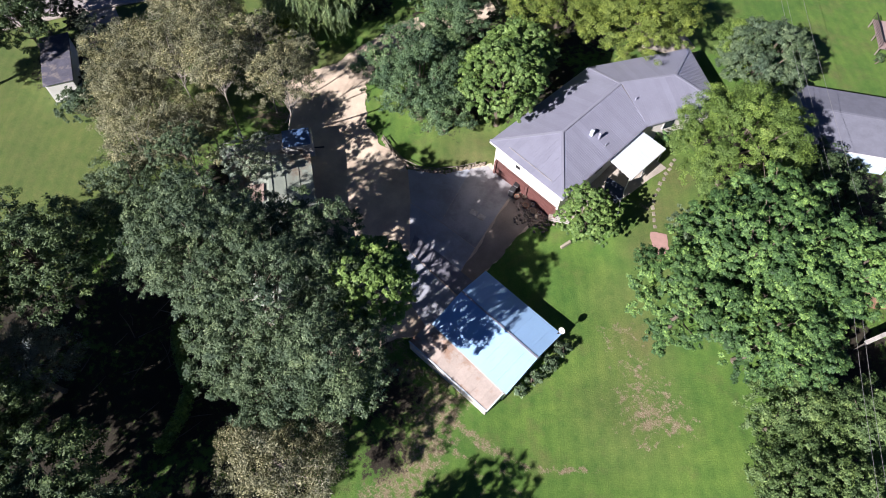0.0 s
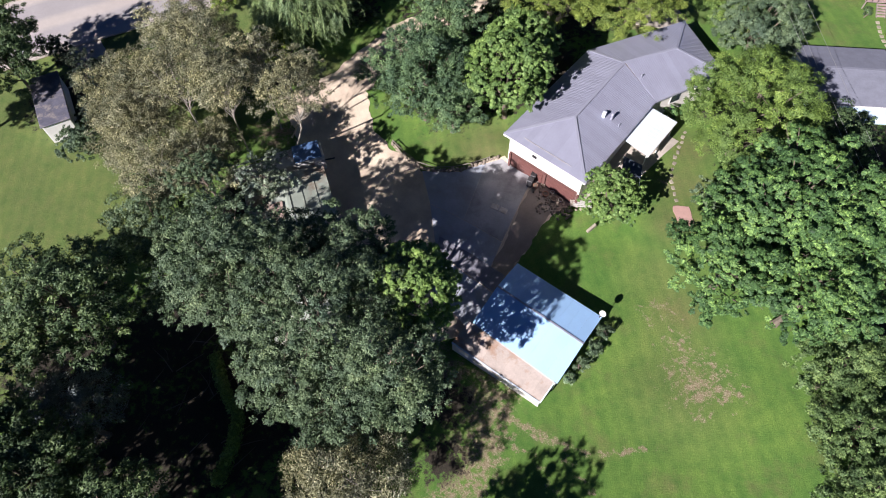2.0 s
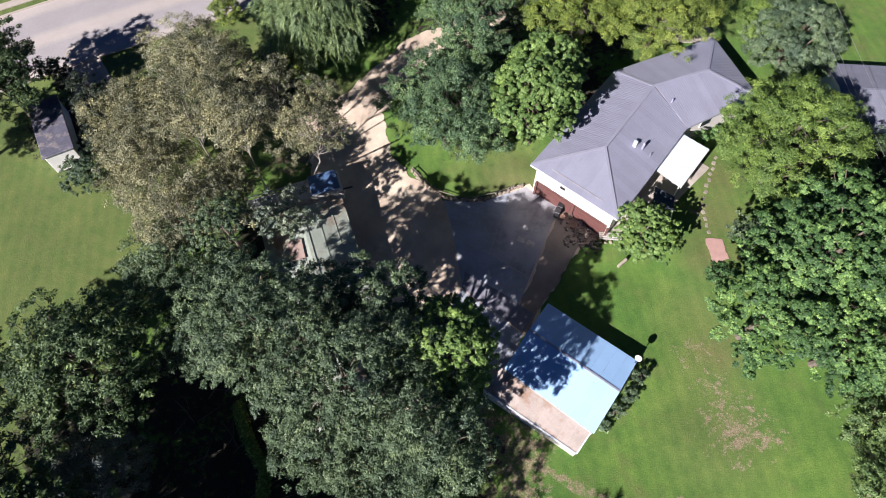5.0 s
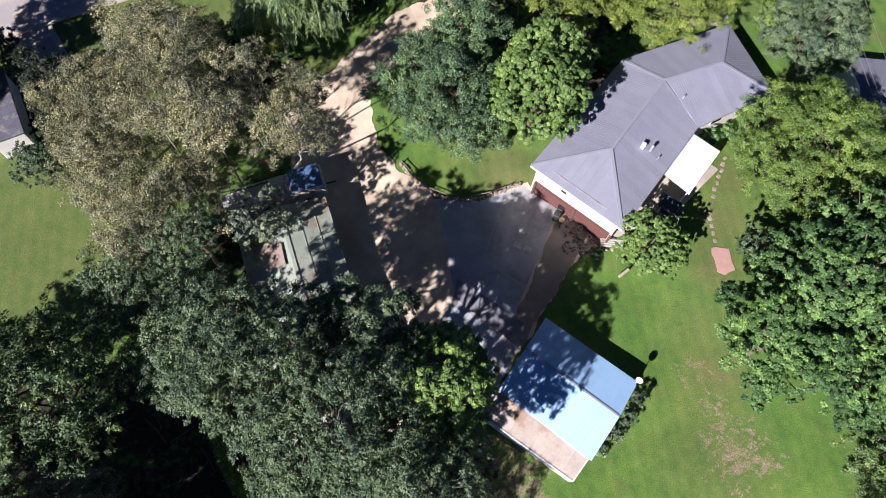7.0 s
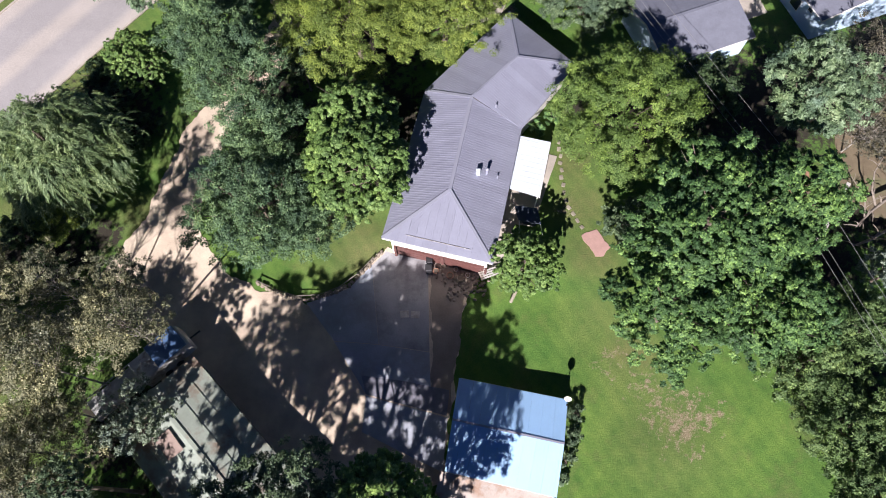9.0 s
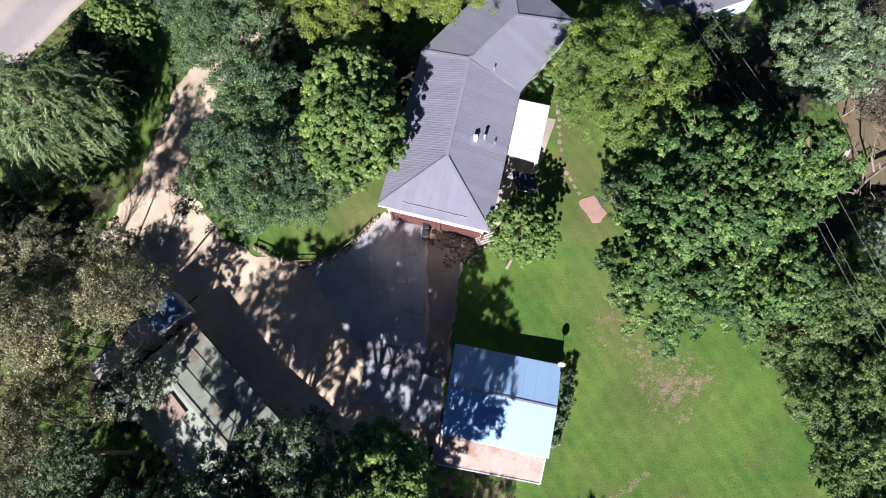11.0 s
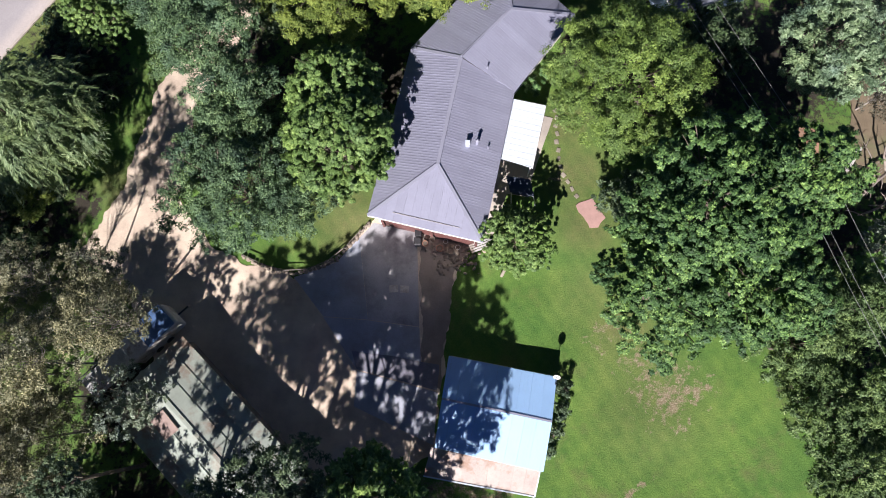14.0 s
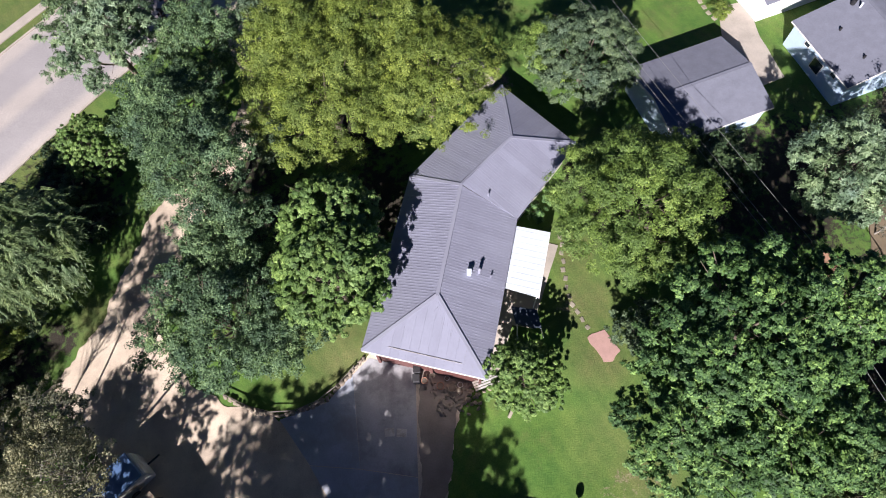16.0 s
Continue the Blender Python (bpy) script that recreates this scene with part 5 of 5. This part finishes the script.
# ---------------------------------------------------------------- trees
TREES = [
    (-7.9, 15.4, 7.6, 4.0, 4.0, "maple", "round yellow-green maple beside the house"),
    (-8.6, 19.6, 7.2, 3.3, 3.8, "maple", "yellow-green maple close behind another by the house"),
    (-15.6, 12.8, 6.6, 5.0, 4.4, "blue", "broad blue-green tree beside the gravel drive"),
    (-12.2, 12.0, 4.6, 3.0, 3.2, "blue", "blue-green tree at the stone edge"),
    (-18.6, 24.4, 7.4, 4.1, 4.4, "blue", "tall blue-green tree over the drive"),
    (-16.0, 18.8, 6.6, 3.5, 3.8, "blue", "blue-green tree between drive and lawn"),
    (-21.5, 29.5, 7.2, 4.6, 4.6, "blue", "tall blue-green tree near the street"),
    (-13.9, 27.4, 5.4, 1.7, 3.2, "oak", "slim dark green tree near the drive"),
    (-15.2, 43.0, 7.0, 4.4, 4.6, "oak", "green tree at the drive's street end"),
    (-21.0, 37.6, 6.4, 3.4, 3.8, "blue", "blue-green tree at the drive's street end"),
    (-28.6, 37.6, 7.2, 4.7, 4.4, "pale", "light green tree beside the street"),
    (-9.2, 31.0, 7.0, 5.8, 4.6, "yellow", "wide yellow-green honey locust behind the house"),
    (-1.2, 32.6, 6.6, 5.0, 4.4, "yellow", "yellow-green honey locust at the house corner"),
    (-6.0, 38.5, 7.0, 5.2, 4.6, "yellow", "yellow-green honey locust near the street"),
    (-12.4, 36.4, 6.8, 4.0, 4.2, "yellow", "yellow-green honey locust beside the drive's street end"),
    (13.7, 20.3, 7.6, 5.2, 5.4, "locust", "tall yellow-green tree over the patio lawn"),
    (18.6, 10.0, 9.6, 6.3, 5.0, "bright", "huge bright green tree on the east lawn"),
    (15.6, 4.6, 7.2, 5.0, 4.0, "bright", "bright green tree on the east lawn edge"),
    (21.6, 4.8, 7.2, 5.0, 4.2, "bright", "spreading green tree on the east lawn edge"),
    (13.7, 11.5, 4.8, 2.2, 2.4, "oak", "small dark green tree beside the pink stone pad"),
    (36.4, 21.4, 3.4, 2.2, 1.8, "bare", "low twiggy brown tree on dry earth"),
    (38.2, 17.6, 3.0, 2.0, 1.6, "bare", "low twiggy brown tree beside a fallen tree"),
    (24.7, 11.6, 9.0, 3.9, 4.0, "bright", "tall green tree by the east fence"),
    (25.6, 0.6, 4.4, 3.3, 3.4, "hedge", "green tree in the east boundary row"),
    (27.3, -3.6, 4.4, 3.4, 3.4, "hedge", "green tree in the east boundary row"),
    (28.6, -8.2, 4.4, 3.4, 3.4, "hedge", "green tree in the east boundary row"),
    (30.0, -13.5, 4.4, 3.6, 3.4, "hedge", "green tree in the east boundary row"),
    (30.2, 3.0, 4.6, 3.0, 3.2, "hedge", "dark green tree in the east boundary row"),
    (32.0, -3.5, 4.6, 3.2, 3.2, "hedge", "dark green tree in the east boundary row"),
    (12.2, 35.8, 5.2, 4.3, 3.6, "dense", "feathery dark green tree on the north lawn"),
    (29.2, 22.4, 8.2, 4.2, 4.0, "pale", "tall pale green tree between the gardens"),
    (34.6, 20.4, 5.0, 2.9, 3.0, "bare", "thin brownish tree with bare limbs"),
    (37.2, 26.0, 6.4, 4.6, 4.0, "bare", "half-bare brownish tree beside the neighbouring house"),
    (40.5, 22.0, 6.4, 4.4, 4.0, "oak", "dark green tree behind the board fence"),
    (34.4, 8.2, 3.0, 2.2, 2.2, "silver", "thin grey-green tree beside the board fence"),
    (-33.8, 18.4, 5.2, 5.4, 4.6, "willow", "weeping willow beside the drive and street"),
    (-23.0, 2.2, 10.0, 3.3, 3.2, "tan", "thin tan-leaved tree leaning over the camper"),
    (-28.0, -0.4, 11.2, 2.8, 2.8, "brown", "tall brown-leaved tree beside the camper"),
    (-32.2, -1.2, 11.0, 3.0, 3.0, "sparse", "brown-leaved tree amid others on the west lawn"),
    (-24.4, 5.4, 9.4, 2.4, 2.6, "tan", "thin tan-leaved tree leaning over the gravel"),
    (-28.6, -3.0, 6.2, 2.5, 2.4, "brown", "brown-leaved tree over the flat trailer"),
    (-37.6, -2.4, 6.0, 4.4, 3.6, "brown", "tall brown-leaved spreading tree"),
    (-29.2, -5.8, 6.2, 3.5, 3.4, "brown", "tall brown-leaved tree beside the barn"),
    (-29.8, -9.0, 7.6, 3.4, 3.4, "sparse", "tall brown-leaved tree west of the barn"),
    (-35.4, -5.6, 5.4, 3.9, 3.4, "brown", "brown-leaved tree on the west lawn"),
    (-40.4, -0.8, 5.4, 4.8, 3.4, "brown", "wide brown-leaved tree on the west lawn"),
    (-28.9, 5.3, 9.8, 2.6, 2.8, "sparse", "thin tan-leaved tree beside the gravel"),
    (-39.6, 6.4, 7.2, 4.2, 3.4, "brown", "brown-leaved tree between lawn and street"),
    (-35.6, 5.2, 8.4, 3.8, 3.4, "brown", "tall brown-leaved tree towards the street"),
    (-28.0, -11.8, 5.6, 4.2, 3.4, "oak", "broad dark green oak at the wood's edge"),
    (-18.6, -14.0, 10.0, 4.3, 4.6, "oak", "large dark green oak behind the barn"),
    (-14.4, -14.0, 10.4, 4.5, 5.0, "airy", "large dark green oak behind the barn"),
    (-9.6, -15.0, 10.6, 4.9, 5.2, "airy", "large dark green oak over the yard"),
    (-11.0, -9.2, 8.8, 3.6, 4.4, "airy", "dark green oak leaning over the barn"),
    (-4.9, -9.6, 9.2, 3.2, 3.6, "maple", "yellow-green topped tree beside the shed"),
    (-3.2, -15.8, 9.8, 4.0, 4.8, "oak", "tall green oak south of the shed"),
    (-22.4, -15.4, 5.0, 3.6, 3.2, "airy", "dark green oak beside the barn"),
    # Added to shade the neighbouring wall and blacken the gap between the trees.
    (21.2, 25.6, 4.0, 2.8, 2.4, "dark", "dark green tree added for shade by the neighbouring house"),
    (-14.4, -11.0, 9.4, 3.4, 4.0, "airy", "dark green oak beside the barn's south end"),
    (-7.8, -10.6, 9.6, 3.2, 4.2, "airy", "green oak between yard and wood"),
    (9.4, 37.6, 4.4, 2.8, 2.6, "locust", "olive-green tree on the north lawn"),
    (-5.8, -18.8, 6.6, 3.8, 3.8, "oak", "large green oak in the south wood"),
    (-10.8, -18.4, 6.0, 3.6, 3.8, "oak", "dark green oak in the south wood"),
    (-28.4, -21.4, 7.2, 5.6, 5.0, "dark", "dark green tree at the west lawn's edge"),
    (-36.4, -27.0, 6.2, 4.8, 4.4, "dark", "dark green tree in the west wood"),
    (-21.6, -31.6, 7.0, 4.2, 5.0, "dark", "dark green tree in the south wood"),
    (-14.6, -32.2, 7.0, 4.6, 5.0, "dark", "dark green tree in the south wood"),
    (-28.0, -32.0, 7.6, 5.6, 5.0, "dark", "dark green tree deep in the wood"),
    # These four stand out of view, added to shade the wood's floor.
    (-25.0, -37.6, 8.4, 5.6, 5.6, "dark", "unseen dark green tree added to shade the south wood"),
    (-14.0, -39.0, 8.4, 5.6, 5.6, "dark", "unseen dark green tree added to shade the south wood"),
    (-30.0, -40.0, 8.4, 6.0, 5.6, "dark", "unseen dark green tree added to shade the south wood"),
    (-18.4, -38.0, 8.0, 3.8, 4.8, "dark", "unseen dark green tree added to shade the south wood"),
    (-23.4, -27.4, 5.2, 3.2, 3.6, "grey", "grey-green tree at the wood's edge"),
    (-3.0, -22.8, 6.0, 4.5, 3.6, "brown", "brownish tree at the lane's edge"),
    (-24.4, -8.4, 10.4, 2.4, 2.2, "airy", "slim dark green oak against the barn's long wall"),
    (-23.7, -3.4, 4.4, 2.6, 2.2, "silver", "silvery green tree over the barn's north end"),
    (-20.2, -31.2, 4.2, 2.0, 2.6, "grey", "grey-green tree among dark ones in the wood"),
    (-23.8, 42.4, 5.4, 2.4, 2.6, "rust", "rusty brown tree near the street"),
    (5.8, -30.0, 6.6, 4.0, 4.2, "oak", "green oak beyond the south lawn"),
    (-8.5, -34.0, 7.6, 5.2, 5.0, "oak", "green oak in the south wood"),
    (-55.2, -3.0, 5.2, 3.4, 3.8, "dark", "dark green tree beside the trailer"),
    (-57.0, -0.5, 5.6, 3.2, 3.8, "dark", "dark green tree beside the street"),
    (-53.0, 1.2, 3.4, 1.5, 3.0, "conifer", "small blackish conifer behind the trailer"),
    (-48.8, 0.6, 3.0, 2.4, 2.8, "conifer", "blackish conifer beside the trailer"),
    # Out of view; added for the shadow it throws beside the trailer.
    (-56.6, -11.0, 5.4, 3.8, 3.8, "dark", "unseen dark green tree added to shade the trailer"),
]
# trees that lean: crown centre to the foot of the trunk
LEANING = {(-23.0, 2.2): (-25.9, 3.4), (-24.4, 5.4): (-27.3, 4.8)}
for i, (x, y, zc, rx, rz, style, lab) in enumerate(TREES):
    tree(x, y, zc, rx, rz, style, lab, 100 + i, bark=PALE_BARK if style in ("brown", "sparse", "tan", "bare") else BARK, limbs=26 if style in ("brown", "sparse", "tan", "bare") else 14, foot=LEANING.get((x, y)))
for i, (x, y, zc, rx, rz, style, lab) in enumerate((
        (5.3, 8.6, 4.2, 2.6, 2.8, "maple", "round olive-green shrub at the house corner"), (-29.8, 28.7, 3.6, 2.6, 2.9, "maple", "tall yellow-green bush beside the street"),
        (-44.6, -6.2, 1.6, 2.6, 2.0, "oak", "low dark green bush beside the trailer"), (8.9, -2.5, 0.9, 0.8, 0.9, "oak", "small shrub against the shed wall"),
        (8.6, -4.2, 0.9, 0.85, 0.9, "oak", "small shrub against the shed wall"), (8.2, -5.9, 0.7, 0.7, 0.8, "oak", "small shrub against the shed wall"),
        (7.7, -7.3, 0.5, 0.5, 0.6, "pale", "small pale shrub against the shed wall"), (7.3, 22.2, 2.6, 0.9, 0.8, "bright", "green shrub beside the patio"),
        # Low dark green undergrowth is added to blacken ground that lies in shade.
        (8.6, 23.6, 2.5, 0.8, 0.7, "bright", "green shrub below the house wall"), (-32.8, 26.0, 1.0, 2.4, 0.9, "dark", "dark green undergrowth added as shade beside the willow"), (-29.6, 23.2, 1.0, 2.0, 0.8, "dark", "dark green undergrowth added as shade beside the drive"),
        (-34.8, 29.6, 1.0, 2.0, 0.9, "dark", "dark green undergrowth added as shade near the street"), (-34.5, 13.2, 2.2, 1.8, 1.8, "yellow", "yellow-green bush below the willow"),
        (-47.0, 2.8, 1.6, 2.6, 1.6, "conifer", "blackish undergrowth behind the trailer"), (-46.6, -2.2, 1.4, 2.2, 1.6, "conifer", "blackish bush beside the trailer"), (-45.0, 17.4, 2.0, 1.5, 1.8, "yellow", "yellow-green bush beside the street"),
        # Four more, added to deepen the black shade between the eastern trees.
        (20.4, 26.2, 2.9, 2.0, 1.3, "dark", "dark green undergrowth added to deepen tree shade"), (23.2, 28.0, 2.8, 2.2, 1.3, "dark", "dark green undergrowth added to deepen tree shade"),
        (18.2, 24.2, 2.8, 1.9, 1.3, "dark", "dark green undergrowth added to deepen tree shade"), (24.2, 25.0, 2.8, 2.0, 1.3, "dark", "dark green undergrowth added to deepen tree shade"),
        (-35.2, 10.4, 1.3, 2.2, 1.4, "dark", "dark green undergrowth added as shade below the willow"), (-38.4, 12.2, 1.6, 2.4, 1.6, "dark", "dark green undergrowth added as shade on the west lawn"),
        (-33.4, 14.4, 1.4, 1.5, 1.3, "pale", "pale silvery bush below the willow"), (26.0, 43.4, 2.3, 0.9, 0.7, "yellow", "yellow flowering shrub on the north lawn"), (22.7, 46.9, 2.4, 0.8, 0.7, "dark", "dark green shrub beside the deck steps"), (-27.7, -10.5, 0.6, 0.9, 1.1, "blue", "small blue-green conifer beside the barn"))):
    tree(x, y, zc, rx, rz, style, lab, 300 + i, name="shrub", limbs=8)
vine = thing("vine_fence", -15.5, -21.5, -0.7, "old fence line overgrown with green vines", "vine hedge")
rng = np.random.default_rng(77)
P, N, A = [], [], []
for x, y, a in along([(-19.2, -18.6), (-17.8, -19.8), (-16.4, -20.8), (-14.6, -21.7), (-13.6, -23.8), (-13.0, -26.6)], 0.5):
    n = 260
    u = unit(rng, n)
    P.append(np.array([x, y, height(x, y) + 0.9]) + u * rng.uniform(0.3, 1.0, n)[:, None] * np.array([0.6, 0.6, 0.9]))
    N.append(u + 0.6 * unit(rng, n))
    A.append(unit(rng, n))
P, N, A = np.concatenate(P), np.concatenate(N), np.concatenate(A)
vo = new("leaves", leaf_mesh("leaves", P - np.array([-15.5, -21.5, -0.7]), N, A, rng.uniform(0.16, 0.3, len(P)), rng.uniform(0.14, 0.24, len(P)), LEAF["vine"]))
vo.parent = vine
for x, y, a in along([(-19.2, -18.6), (-14.6, -21.7), (-13.0, -26.6)], 2.4):
    part("post", boxed((x, y, height(x, y) + 0.6), (0.1, 0.1, 1.3)), GREY_WOOD, vine)
# fallen branches on the wood's floor
branches = tagged(new("fallen_branches"), "bare fallen branches on the dark wood floor", "branches", kind="stuff")
bm = bmesh.new()
for i in range(28):
    x, y, a, ln = rnd.uniform(-24, -12), rnd.uniform(-27, -18), rnd.uniform(0, math.pi), rnd.uniform(1.0, 3.6)
    p = Vector((x, y, height(x, y) + 0.08))
    q = p + Vector((math.cos(a) * ln, math.sin(a) * ln, rnd.uniform(0, 0.5)))
    tube(bm, [p, p.lerp(q, 0.5) + Vector((0.1, 0.1, 0.1)), q], [0.05, 0.035, 0.012], 5)
part("branch", bm, BARK, branches)
